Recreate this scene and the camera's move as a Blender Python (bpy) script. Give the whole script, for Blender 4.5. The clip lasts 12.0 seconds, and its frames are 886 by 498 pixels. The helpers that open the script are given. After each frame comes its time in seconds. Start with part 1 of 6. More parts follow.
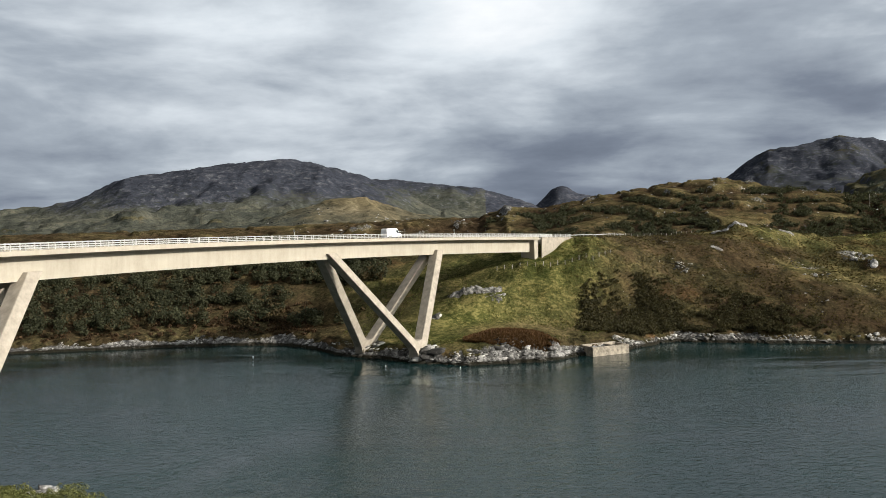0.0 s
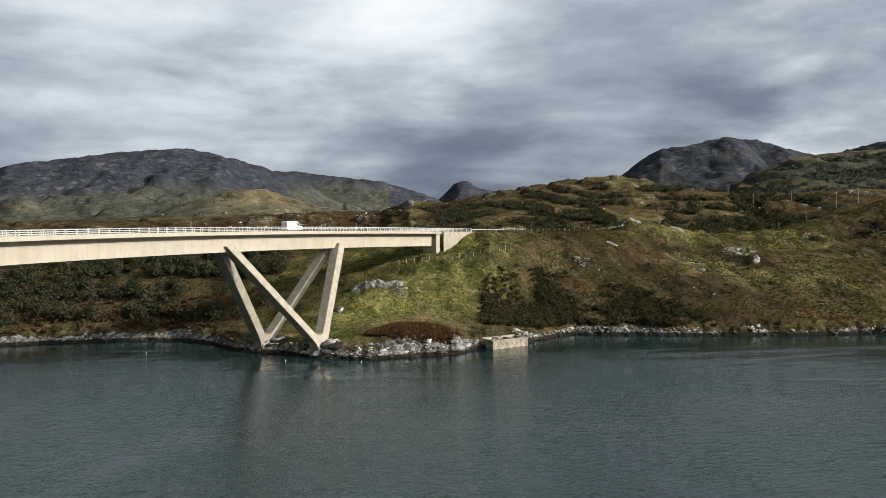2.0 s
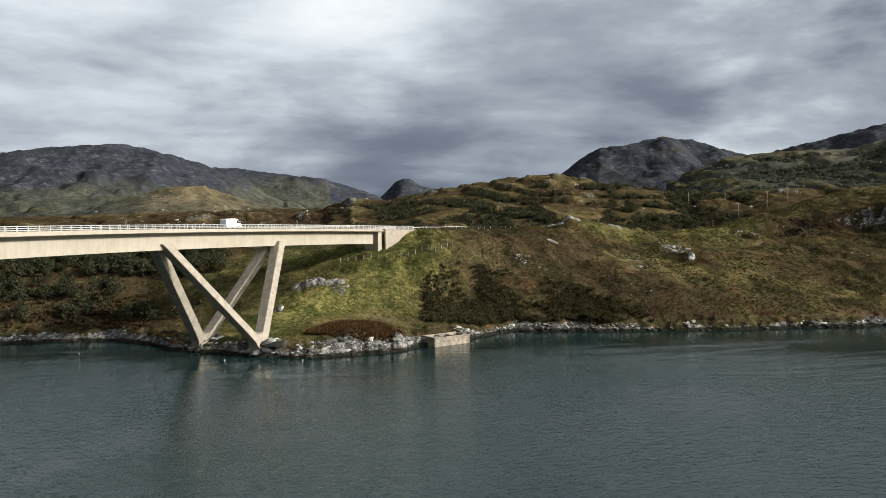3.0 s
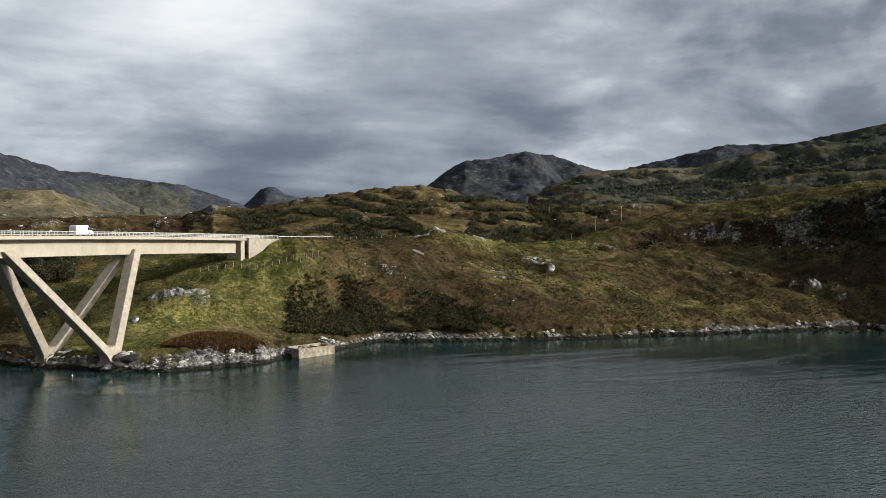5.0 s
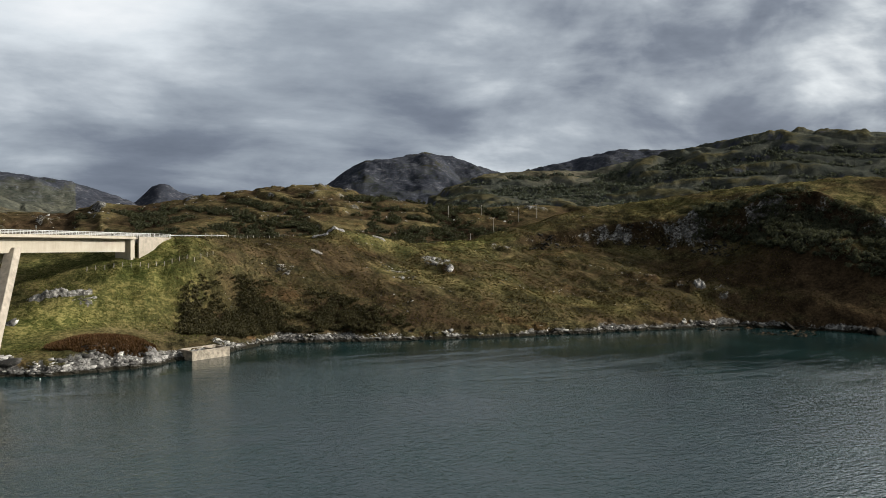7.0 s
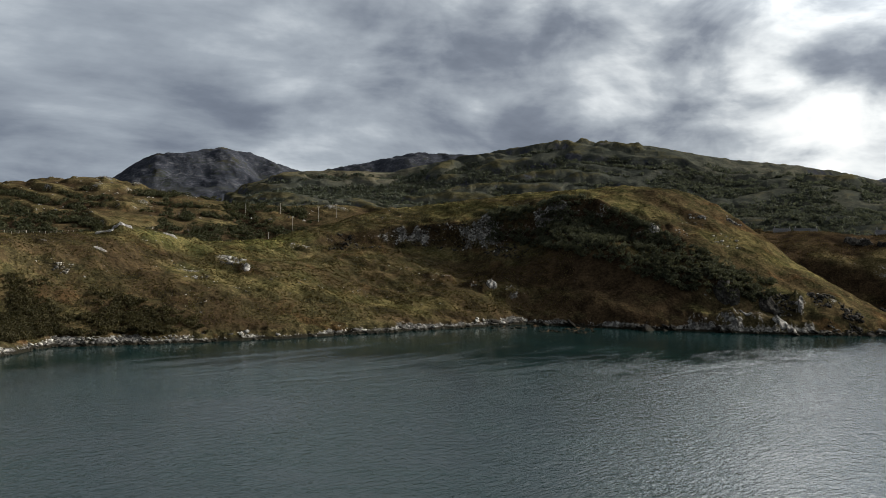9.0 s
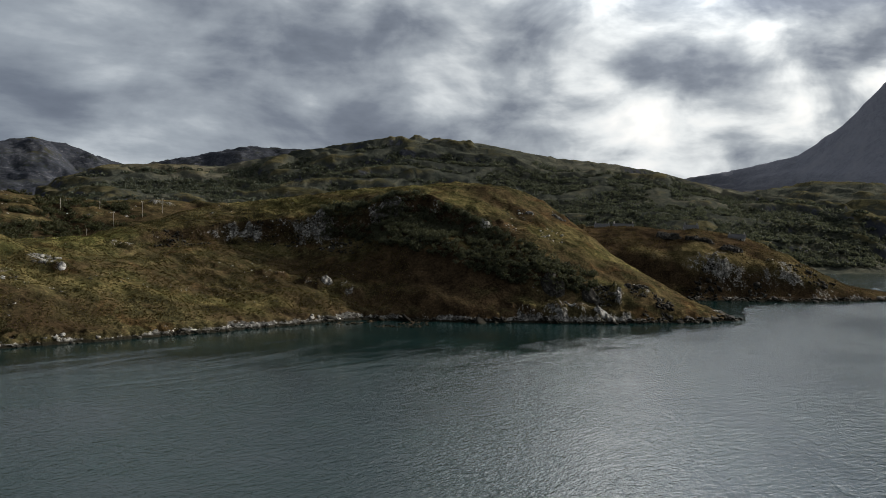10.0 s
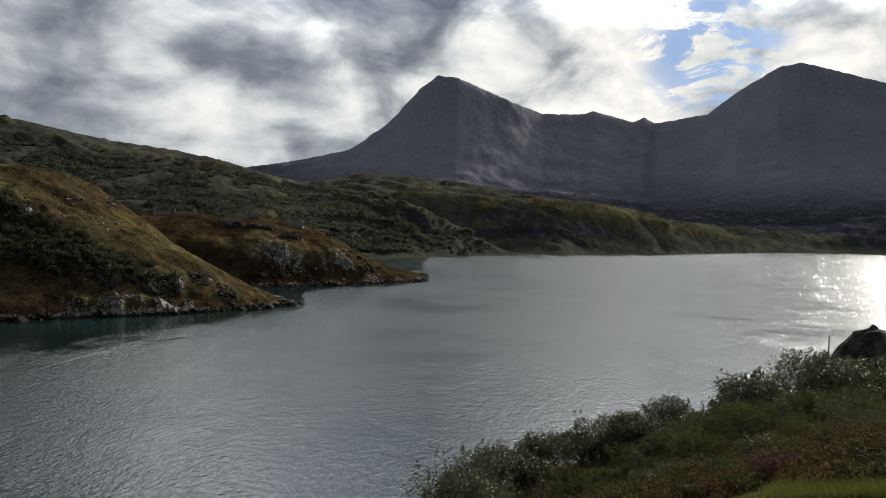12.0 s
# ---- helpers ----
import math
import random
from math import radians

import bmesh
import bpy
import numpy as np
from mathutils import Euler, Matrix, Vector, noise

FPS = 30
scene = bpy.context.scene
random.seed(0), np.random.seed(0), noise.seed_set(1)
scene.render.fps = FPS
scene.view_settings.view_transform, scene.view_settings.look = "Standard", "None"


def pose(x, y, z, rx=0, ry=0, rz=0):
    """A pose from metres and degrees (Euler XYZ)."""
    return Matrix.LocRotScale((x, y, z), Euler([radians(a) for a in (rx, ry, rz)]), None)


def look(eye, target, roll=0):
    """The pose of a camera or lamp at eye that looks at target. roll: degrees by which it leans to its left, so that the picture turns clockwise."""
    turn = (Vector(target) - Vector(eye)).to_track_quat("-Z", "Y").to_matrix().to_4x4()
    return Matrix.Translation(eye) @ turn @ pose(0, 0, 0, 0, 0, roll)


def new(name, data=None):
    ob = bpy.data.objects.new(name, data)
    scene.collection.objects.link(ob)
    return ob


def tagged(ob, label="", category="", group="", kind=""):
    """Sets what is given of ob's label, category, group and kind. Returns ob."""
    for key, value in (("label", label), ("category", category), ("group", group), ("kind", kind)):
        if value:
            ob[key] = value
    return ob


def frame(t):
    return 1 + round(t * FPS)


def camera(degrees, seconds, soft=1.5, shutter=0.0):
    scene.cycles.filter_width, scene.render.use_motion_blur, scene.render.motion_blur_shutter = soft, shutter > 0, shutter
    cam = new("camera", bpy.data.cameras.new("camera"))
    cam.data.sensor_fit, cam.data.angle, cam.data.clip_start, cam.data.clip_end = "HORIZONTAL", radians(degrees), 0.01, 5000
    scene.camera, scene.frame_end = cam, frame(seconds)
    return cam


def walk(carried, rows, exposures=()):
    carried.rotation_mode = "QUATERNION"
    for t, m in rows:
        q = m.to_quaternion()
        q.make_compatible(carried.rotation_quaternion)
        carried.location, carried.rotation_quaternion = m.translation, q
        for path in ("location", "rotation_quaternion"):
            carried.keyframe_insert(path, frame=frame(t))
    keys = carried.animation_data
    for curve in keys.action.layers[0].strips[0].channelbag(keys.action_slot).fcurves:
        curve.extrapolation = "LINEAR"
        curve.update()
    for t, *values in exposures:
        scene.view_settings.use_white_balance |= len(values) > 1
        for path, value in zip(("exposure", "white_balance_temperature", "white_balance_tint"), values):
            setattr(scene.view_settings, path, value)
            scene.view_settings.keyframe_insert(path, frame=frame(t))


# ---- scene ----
# The camera is held by someone who turns on the spot on a bank 31 m above the sound.
cam = camera(56.48, 12.0, 0.6)
EYE, REACH = 33.0, 0.4
TURNS = [  # seconds, yaw, pitch, roll
    (0.0, -0.00, -1.70, -1.50),
    (0.5, -1.59, -1.88, -1.18),
    (1.0, -3.42, -2.28, -0.82),
    (1.5, -5.11, -2.35, -0.89),
    (2.0, -6.77, -2.27, -0.87),
    (2.5, -8.74, -2.36, -0.83),
    (3.0, -10.80, -2.49, -0.77),
    (5.0, -20.07, -1.83, 0.03),
    (5.5, -21.42, -1.78, 0.06),
    (6.0, -22.92, -1.68, 0.07),
    (6.5, -24.81, -1.77, 0.26),
    (8.5, -36.35, -1.53, 1.38),
    (9.0, -40.89, -1.53, 1.63),
    (9.5, -46.85, -1.52, 1.62),
    (10.0, -52.30, -1.52, 1.53),
    (10.5, -58.34, -1.28, 1.23),
    (11.0, -65.81, -1.28, 1.39),
    (11.5, -73.54, -1.49, 1.46),
    (12.0, -82.00, -1.50, 1.72),
]


def held(yaw, pitch, roll):
    a = radians(yaw)
    spot = pose(-REACH * math.sin(a), REACH * math.cos(a) - REACH, EYE, 0, 0, yaw)
    return spot @ pose(0, 0, 0, 90 + pitch) @ pose(0, 0, 0, 0, 0, roll)


walk(cam, [(t, held(y, p, r)) for t, y, p, r in TURNS],
     [(0.0, 0.16), (2.0, 0.14), (5.0, 0.07), (6.0, 0.02), (7.5, 0.1), (8.5, 0.15), (9.0, 0.0), (9.5, -0.1), (10.0, -0.17), (10.5, -0.15), (11.5, -0.16), (12.0, -0.40)])

# ---- sky, sun ----
SUN_BEARING, SUN_HEIGHT = 114.5, 23.0
SUN_DIR = Vector((math.sin(radians(SUN_BEARING)) * math.cos(radians(SUN_HEIGHT)),
                  math.cos(radians(SUN_BEARING)) * math.cos(radians(SUN_HEIGHT)), math.sin(radians(SUN_HEIGHT))))


class Nodes:
    """Short hand for building a node tree."""

    def __init__(self, tree):
        self.tree = tree
        tree.nodes.clear()

    def add(self, kind, inputs=(), **props):
        n = self.tree.nodes.new(kind)
        for k, v in props.items():
            setattr(n, k, v)
        for k, v in dict(inputs).items():
            self.put(n.inputs[k], v)
        return n

    def put(self, socket, v):
        if isinstance(v, bpy.types.NodeSocket):
            self.tree.links.new(v, socket)
        elif isinstance(v, bpy.types.Node):
            self.tree.links.new(v.outputs[0], socket)
        else:
            socket.default_value = v

    def math(self, op, a, b=0.0, c=0.0, clamp=False):
        return self.add("ShaderNodeMath", {0: a, 1: b, 2: c}, operation=op, use_clamp=clamp).outputs[0]

    def vec(self, op, a, b=(0, 0, 0)):
        n = self.add("ShaderNodeVectorMath", {0: a, 1: b}, operation=op)
        return n.outputs["Value"] if op in ("DOT_PRODUCT", "LENGTH") else n.outputs[0]

    def noise(self, at, scale, detail=4.0, rough=0.55, distort=0.0):
        return self.add("ShaderNodeTexNoise", {"Vector": at, "Scale": scale, "Detail": detail, "Roughness": rough, "Distortion": distort}).outputs["Fac"]

    def ramp(self, fac, *stops):
        n = self.add("ShaderNodeValToRGB", {0: fac})
        els = n.color_ramp.elements
        while len(els) < len(stops):
            els.new(0.5)
        for e, (p, c) in zip(els, stops):
            e.position, e.color = p, (*c, 1) if isinstance(c, tuple) else (c, c, c, 1)
        return n.outputs[0]

    def step(self, v, lo, hi):
        n = self.add("ShaderNodeMapRange", {0: v, 1: lo, 2: hi}, interpolation_type="SMOOTHSTEP")
        return n.outputs[0]

    def mix(self, fac, a, b, blend="MIX"):
        n = self.add("ShaderNodeMix", data_type="RGBA", blend_type=blend)
        self.put(n.inputs[0], fac)
        self.put(n.inputs[6], (*a, 1) if isinstance(a, tuple) else a)
        self.put(n.inputs[7], (*b, 1) if isinstance(b, tuple) else b)
        return n.outputs[2]


CLOUDS = [(41, 6, 5, 0.16), (54, 11, 6, -0.20), (46, 14, 6, -0.15), (3, 13, 4.5, 0.16), (-22, 14, 9, 0.16), (-24, 8, 8, -0.06), (20, 11, 9, -0.08), (-2, 5, 8, -0.10), (8, 2.5, 6, -0.22), (-26, 2.5, 8, -0.14),
          (31, 4.5, 5, 0.22), (42, 10, 11, -0.20), (25, 8, 6, -0.10), (40, 18, 7, 0.06), (52, 5.5, 6, 0.12), (60, 16, 6, 0.06), (74, 15, 6, -0.14), (88, 12, 9, 0.0), (66, 11.5, 3, -0.26), (81, 17.5, 5, -0.42), (73, 17.5, 4, -0.22),
          (75, 12, 4, -0.10), (70, 5, 6, 0.08), (95, 10, 10, 0.03), (106, 18, 12, 0.05), (82, 8, 5, 0.14)]


def make_sky():
    world = bpy.data.worlds.new("sky")
    scene.world = world
    world.use_nodes = True
    n = Nodes(world.node_tree)
    way = n.add("ShaderNodeTexCoord").outputs["Generated"]
    blue = n.add("ShaderNodeTexSky", sky_type="NISHITA", sun_disc=False, sun_elevation=radians(SUN_HEIGHT),
                 sun_rotation=radians(SUN_BEARING)).outputs[0]
    blue = n.mix(1.0, blue, (0.030, 0.046, 0.080), "MULTIPLY")
    z = n.add("ShaderNodeSeparateXYZ", {0: way}).outputs[2]
    up = n.math("MAXIMUM", n.math("ADD", z, 0.22), 0.10)
    flat = n.vec("DIVIDE", way, n.add("ShaderNodeCombineXYZ", {0: up, 1: up, 2: up}))
    flat = n.vec("MULTIPLY", flat, (1, 1, 0))
    near = n.math("MAXIMUM", n.vec("DOT_PRODUCT", way, tuple(SUN_DIR)), 0.0)
    big = n.noise(flat, 0.6, 3.0, 0.5, 0.3)
    lump = n.noise(n.vec("ADD", flat, (3.1, 7.7, 0)), 1.5, 8.0, 0.55, 0.25)
    heap = n.noise(n.vec("ADD", n.vec("MULTIPLY", way, (1, 1, 4.6)), (3.1, 7.7, 0)), 3.0, 8.0, 0.56, 0.2)
    body = n.math("ADD", n.math("MULTIPLY", n.math("SUBTRACT", big, 0.5), 0.6), n.math("ADD", n.math("MULTIPLY", n.math("SUBTRACT", lump, 0.5), 0.68), n.math("MULTIPLY", n.math("SUBTRACT", heap, 0.5), 0.45)))
    curd = n.noise(n.vec("MULTIPLY", way, (1, 1, 1.7)), 8.5, 5.0, 0.52, 0.3)
    body = n.math("ADD", body, n.math("MULTIPLY", n.math("SUBTRACT", curd, 0.5), n.math("MULTIPLY_ADD", near, 2.0, 0.06)))
    body = n.math("ADD", body, 0.635)
    # the larger cloud masses and the bright gaps between them: bearing, height, half width, weight
    shift = n.add("ShaderNodeTexNoise", {"Vector": flat, "Scale": 1.6, "Detail": 4.0, "Roughness": 0.5}).outputs["Color"]
    bent = n.vec("ADD", way, n.vec("MULTIPLY", n.vec("SUBTRACT", shift, (0.5, 0.5, 0.5)), (0.22, 0.22, 0.14)))
    bent = n.vec("NORMALIZE", bent)
    for b, h, w, k in CLOUDS:
        d = Vector((math.sin(radians(b)) * math.cos(radians(h)), math.cos(radians(b)) * math.cos(radians(h)), math.sin(radians(h))))
        off = n.math("SUBTRACT", n.vec("DOT_PRODUCT", bent, tuple(d)), 1.0)
        body = n.math("MULTIPLY_ADD", n.math("EXPONENT", n.math("DIVIDE", off, 1 - math.cos(radians(w)))), k, body)
    cloud = n.ramp(body, (0.12, (0.085, 0.105, 0.145)), (0.36, (0.18, 0.212, 0.268)), (0.54, (0.345, 0.392, 0.45)), (0.74, (0.67, 0.725, 0.775)), (0.98, (0.97, 0.985, 1.0)))
    # a bright aureole behind the cloud round the sun
    aureole = n.math("MULTIPLY", n.math("MULTIPLY", n.math("POWER", near, 5.0), n.step(z, 0.22, 0.40)), 13.0)
    aureole = n.math("MULTIPLY", aureole, n.math("SUBTRACT", 1.0, n.step(z, 0.46, 0.66)))
    lit = n.math("ADD", n.math("MULTIPLY_ADD", near, 0.4, aureole), 1.0)
    # a bright patch of sky added above the view, to brighten the open sound
    thin = n.vec("DOT_PRODUCT", way, (math.sin(radians(71)) * math.cos(radians(27)), math.cos(radians(71)) * math.cos(radians(27)), math.sin(radians(27))))
    lit = n.math("MULTIPLY_ADD", n.math("EXPONENT", n.math("DIVIDE", n.math("SUBTRACT", thin, 1.0), 1 - math.cos(radians(9)))), 5.0, lit)
    # the unseen sky overhead and behind the camera is darkened to weaken its fill
    away = n.math("MAXIMUM", n.vec("DOT_PRODUCT", way, (math.sin(radians(222)), math.cos(radians(222)), 0.0)), 0.0)
    lit = n.math("MULTIPLY", lit, n.math("MULTIPLY_ADD", away, -0.75, 1.0))
    lit = n.math("MULTIPLY", lit, n.math("MULTIPLY_ADD", n.step(z, 0.5, 0.8), -0.55, 1.0))
    cloud = n.mix(1.0, cloud, n.add("ShaderNodeCombineColor", {0: n.math("MULTIPLY", lit, n.math("MULTIPLY_ADD", near, 0.065, 1.0)), 1: lit, 2: n.math("MULTIPLY", lit, n.math("MULTIPLY_ADD", near, -0.085, 1.0))}).outputs[0], "MULTIPLY")
    rift = n.vec("DOT_PRODUCT", way, (math.sin(radians(99.6)) * math.cos(radians(12.2)), math.cos(radians(99.6)) * math.cos(radians(12.2)), math.sin(radians(12.2))))
    hole = n.math("MULTIPLY", n.step(n.noise(n.vec("MULTIPLY", way, (1, 1, 2.6)), 11.0, 7.0, 0.66, 0.5), 0.455, 0.535), n.step(rift, math.cos(radians(5.5)), math.cos(radians(2.0))))
    colour = n.mix(n.math("MULTIPLY", hole, 0.92), cloud, blue)
    out = n.add("ShaderNodeBackground", {0: colour, 1: 1.0})
    n.add("ShaderNodeOutputWorld", {0: out})


make_sky()
sun = new("sun", bpy.data.lights.new("sun", "SUN"))
sun.data.energy, sun.data.angle, sun.data.color = 5.0, radians(0.6), (1.0, 0.93, 0.82)
sun.matrix_world = look(SUN_DIR * 300, (0, 0, 0))

# ---- materials ----


def material(name):
    m = bpy.data.materials.new(name)
    m.use_nodes = True
    n = Nodes(m.node_tree)
    at = n.add("ShaderNodeNewGeometry").outputs["Position"]
    return m, n, at


def finish(n, colour, rough=0.8, height=None, depth=0.1, strength=0.6, metal=0.0, spec=0.3):
    b = n.add("ShaderNodeBsdfPrincipled")
    n.put(b.inputs["Base Color"], (*colour, 1) if isinstance(colour, tuple) else colour)
    n.put(b.inputs["Roughness"], rough)
    n.put(b.inputs["Metallic"], metal)
    n.put(b.inputs["Specular IOR Level"], spec)
    if height is not None:
        bump = n.add("ShaderNodeBump", {"Height": height, "Distance": depth, "Strength": strength})
        n.put(b.inputs["Normal"], bump.outputs[0])
    n.add("ShaderNodeOutputMaterial", {0: b.outputs[0]})
    return b


def make_land():
    m, n, at = material("land")
    painted = n.add("ShaderNodeVertexColor", layer_name="cover")
    c = n.add("ShaderNodeSeparateColor", {0: painted.outputs[0]})
    grass, heath, rock = c.outputs[0], c.outputs[1], c.outputs[2]
    fine = n.noise(at, 1.1, 6.0, 0.65)
    mid = n.noise(at, 0.16, 6.0, 0.6, 0.5)
    far = n.noise(at, 0.02, 6.0, 0.6, 0.6)
    tone = n.math("ADD", n.math("MULTIPLY", mid, 0.55), n.math("MULTIPLY", fine, 0.45))
    straw = n.ramp(tone, (0.39, (0.017, 0.016, 0.009)), (0.5, (0.058, 0.051, 0.024)), (0.61, (0.165, 0.135, 0.062)))
    lawn = n.ramp(tone, (0.40, (0.040, 0.052, 0.014)), (0.5, (0.102, 0.108, 0.031)), (0.60, (0.26, 0.232, 0.082)))
    brown = n.ramp(tone, (0.38, (0.015, 0.0105, 0.0066)), (0.5, (0.036, 0.0250, 0.0148)), (0.62, (0.078, 0.053, 0.029)))
    stone = n.ramp(n.math("ADD", n.math("MULTIPLY", n.noise(at, 0.45, 8.0, 0.7, 0.6), 0.6), n.math("MULTIPLY", fine, 0.4)),
                   (0.38, (0.026, 0.025, 0.024)), (0.5, (0.095, 0.092, 0.087)), (0.63, (0.38, 0.37, 0.345)))
    patch = n.step(n.math("ADD", n.math("MULTIPLY", mid, 0.6), n.math("MULTIPLY", far, 0.4)), 0.47, 0.55)
    col = n.mix(n.math("MULTIPLY", patch, 0.75), straw, brown)
    rust = n.ramp(tone, (0.39, (0.015, 0.010, 0.005)), (0.5, (0.048, 0.029, 0.014)), (0.61, (0.115, 0.066, 0.030)))
    fern = n.step(n.noise(n.vec("ADD", at, (37, 11, 5)), 0.055, 6.0, 0.62, 0.8), 0.55, 0.65)
    col = n.mix(n.math("MULTIPLY", fern, 0.8), col, rust)
    pale = n.step(n.noise(n.vec("ADD", at, (-19, 53, 2)), 0.10, 6.0, 0.66, 0.6), 0.56, 0.66)
    bleached = n.math("MAXIMUM", n.math("MULTIPLY", pale, 0.6), n.math("MULTIPLY", painted.outputs[1], 0.8))
    col = n.mix(bleached, col, n.ramp(tone, (0.40, (0.045, 0.038, 0.016)), (0.50, (0.115, 0.094, 0.041)), (0.60, (0.23, 0.185, 0.088))))
    col = n.mix(heath, col, brown)
    col = n.mix(grass, col, lawn)
    col = n.mix(n.step(n.math("ADD", rock, n.math("MULTIPLY_ADD", n.math("SUBTRACT", mid, 0.5), 1.1, n.math("MULTIPLY", n.math("SUBTRACT", fine, 0.5), 0.9))), 0.38, 0.52), col, stone)
    # black weed below the tide mark
    z = n.add("ShaderNodeSeparateXYZ", {0: at}).outputs[2]
    col = n.mix(n.step(n.math("ADD", z, n.math("MULTIPLY", mid, 1.2)), 1.55, 1.1), col, (0.020, 0.018, 0.013))
    finish(n, col, 0.95, n.math("ADD", fine, n.math("MULTIPLY", mid, 2.0)), 0.5, 0.7, spec=0.0)
    return m


def make_far_land():
    m, n, at = material("mountain")
    painted = n.add("ShaderNodeVertexColor", layer_name="cover")
    c = n.add("ShaderNodeSeparateColor", {0: painted.outputs[0]})
    grass, rock = c.outputs[0], c.outputs[2]
    tops = painted.outputs[1]
    crag = n.noise(at, 0.045, 9.0, 0.70, 0.8)
    patch = n.noise(at, 0.006, 7.0, 0.62, 0.6)
    bed = n.noise(n.add("ShaderNodeMapping", {0: at, 2: (radians(18), radians(-24), 0), 3: (0.35, 0.35, 1.6)}).outputs[0], 0.03, 8.0, 0.68, 0.6)
    tone = n.math("ADD", n.math("MULTIPLY", crag, 0.6), n.math("MULTIPLY", patch, 0.4))
    # moor and straw are lifted to stand for haze over the far hill
    moor = n.ramp(tone, (0.40, (0.033, 0.037, 0.032)), (0.5, (0.060, 0.063, 0.050)), (0.62, (0.112, 0.106, 0.078)))
    straw = n.ramp(tone, (0.40, (0.030, 0.029, 0.016)), (0.5, (0.066, 0.060, 0.032)), (0.62, (0.135, 0.116, 0.064)))
    turf = n.ramp(tone, (0.40, (0.070, 0.059, 0.034)), (0.5, (0.155, 0.126, 0.074)), (0.62, (0.29, 0.238, 0.15)))
    # blue-grey stone: the haze of distance is mixed into its colour
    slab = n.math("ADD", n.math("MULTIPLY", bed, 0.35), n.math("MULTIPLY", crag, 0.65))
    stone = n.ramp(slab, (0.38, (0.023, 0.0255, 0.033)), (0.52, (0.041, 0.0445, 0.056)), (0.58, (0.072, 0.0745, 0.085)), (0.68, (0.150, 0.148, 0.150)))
    heathy = n.mix(n.step(n.math("ADD", tops, n.math("MULTIPLY", n.math("SUBTRACT", crag, 0.5), 1.4)), 0.62, 1.0), moor, straw)
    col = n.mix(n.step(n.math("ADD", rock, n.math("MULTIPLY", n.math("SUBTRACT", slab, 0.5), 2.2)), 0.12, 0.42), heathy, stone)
    # pale blue-grey for the far massif: haze put into its colour
    haze_stone = n.ramp(tone, (0.38, (0.185, 0.190, 0.225)), (0.5, (0.235, 0.238, 0.275)), (0.62, (0.262, 0.262, 0.292)))
    col = n.mix(c.outputs[1], col, haze_stone)
    col = n.mix(grass, col, turf)
    finish(n, col, 1.0, n.math("ADD", crag, n.math("MULTIPLY", patch, 2.5)), 8.0, 0.6, spec=0.0)
    return m


def make_water():
    m, n, at = material("sea_water")
    flat = n.vec("MULTIPLY", at, (1, 1, 0))
    tilt = n.add("ShaderNodeMapping", {0: flat, 2: (0, 0, radians(35)), 3: (0.75, 1.6, 1.0)}).outputs[0]
    swell = n.noise(tilt, 0.16, 2.0, 0.5, 0.6)
    chop = n.noise(tilt, 0.62, 2.0, 0.5, 0.7)
    ripple = n.noise(tilt, 1.8, 2.0, 0.5, 0.6)
    # the tide draws the water out into long streaks along the shore
    drawn = n.add("ShaderNodeMapping", {0: flat, 2: (0, 0, radians(-12)), 3: (0.3, 1.3, 1.0)}).outputs[0]
    streak = n.noise(drawn, 0.06, 6.0, 0.64, 1.2)
    calm = n.noise(flat, 0.020, 5.0, 0.62, 1.4)
    # sheltered water under the far shore lies smoother than the open sound
    lee = n.add("ShaderNodeAttribute", attribute_name="lee").outputs["Fac"]
    lee = n.step(n.math("ADD", lee, n.math("MULTIPLY", n.math("SUBTRACT", streak, 0.5), 1.5)), 0.30, 0.72)
    wind = n.math("SUBTRACT", 1.0, lee)
    gust = n.math("MULTIPLY_ADD", n.step(calm, 0.34, 0.64), 0.45, 0.55)
    waves = n.math("ADD", n.math("MULTIPLY", swell, 0.3), n.math("MULTIPLY", chop, 0.55))
    waves = n.math("ADD", waves, n.math("MULTIPLY", ripple, 0.30))
    fetch = n.add("ShaderNodeAttribute", attribute_name="fetch").outputs["Fac"]
    lift = n.math("MULTIPLY", n.math("MULTIPLY", waves, fetch), n.math("MULTIPLY_ADD", wind, 0.70, 0.30))
    col = n.mix(n.step(calm, 0.3, 0.7), (0.0038, 0.0150, 0.0155), (0.0088, 0.0280, 0.0275))
    rough = n.math("MULTIPLY_ADD", wind, 0.09, 0.045)
    b = finish(n, col, rough, lift, 0.31, gust, spec=0.5)
    b.inputs["IOR"].default_value = 1.333
    return m


def make_concrete():
    m, n, at = material("concrete")
    big = n.noise(at, 0.22, 5.0, 0.6)
    fine = n.noise(at, 3.0, 6.0, 0.7)
    run = n.noise(n.vec("MULTIPLY", at, (1, 1, 0.12)), 1.1, 4.0, 0.6)
    mixd = n.math("ADD", n.math("ADD", n.math("MULTIPLY", big, 0.45), n.math("MULTIPLY", run, 0.35)), n.math("MULTIPLY", fine, 0.2))
    col = n.ramp(mixd, (0.32, (0.28, 0.248, 0.195)), (0.5, (0.355, 0.320, 0.256)), (0.68, (0.42, 0.382, 0.31)))
    finish(n, col, 0.85, fine, 0.02, 0.4)
    return m


def plain(name, colour, rough=0.6, metal=0.0, vary=0.25, scale=4.0):
    m, n, at = material(name)
    f = n.noise(at, scale, 6.0, 0.65)
    lo = tuple(v * (1 - vary) for v in colour)
    hi = tuple(min(1, v * (1 + vary)) for v in colour)
    finish(n, n.ramp(f, (0.35, lo), (0.65, hi)), rough, f, 0.01, 0.3, metal)
    return m


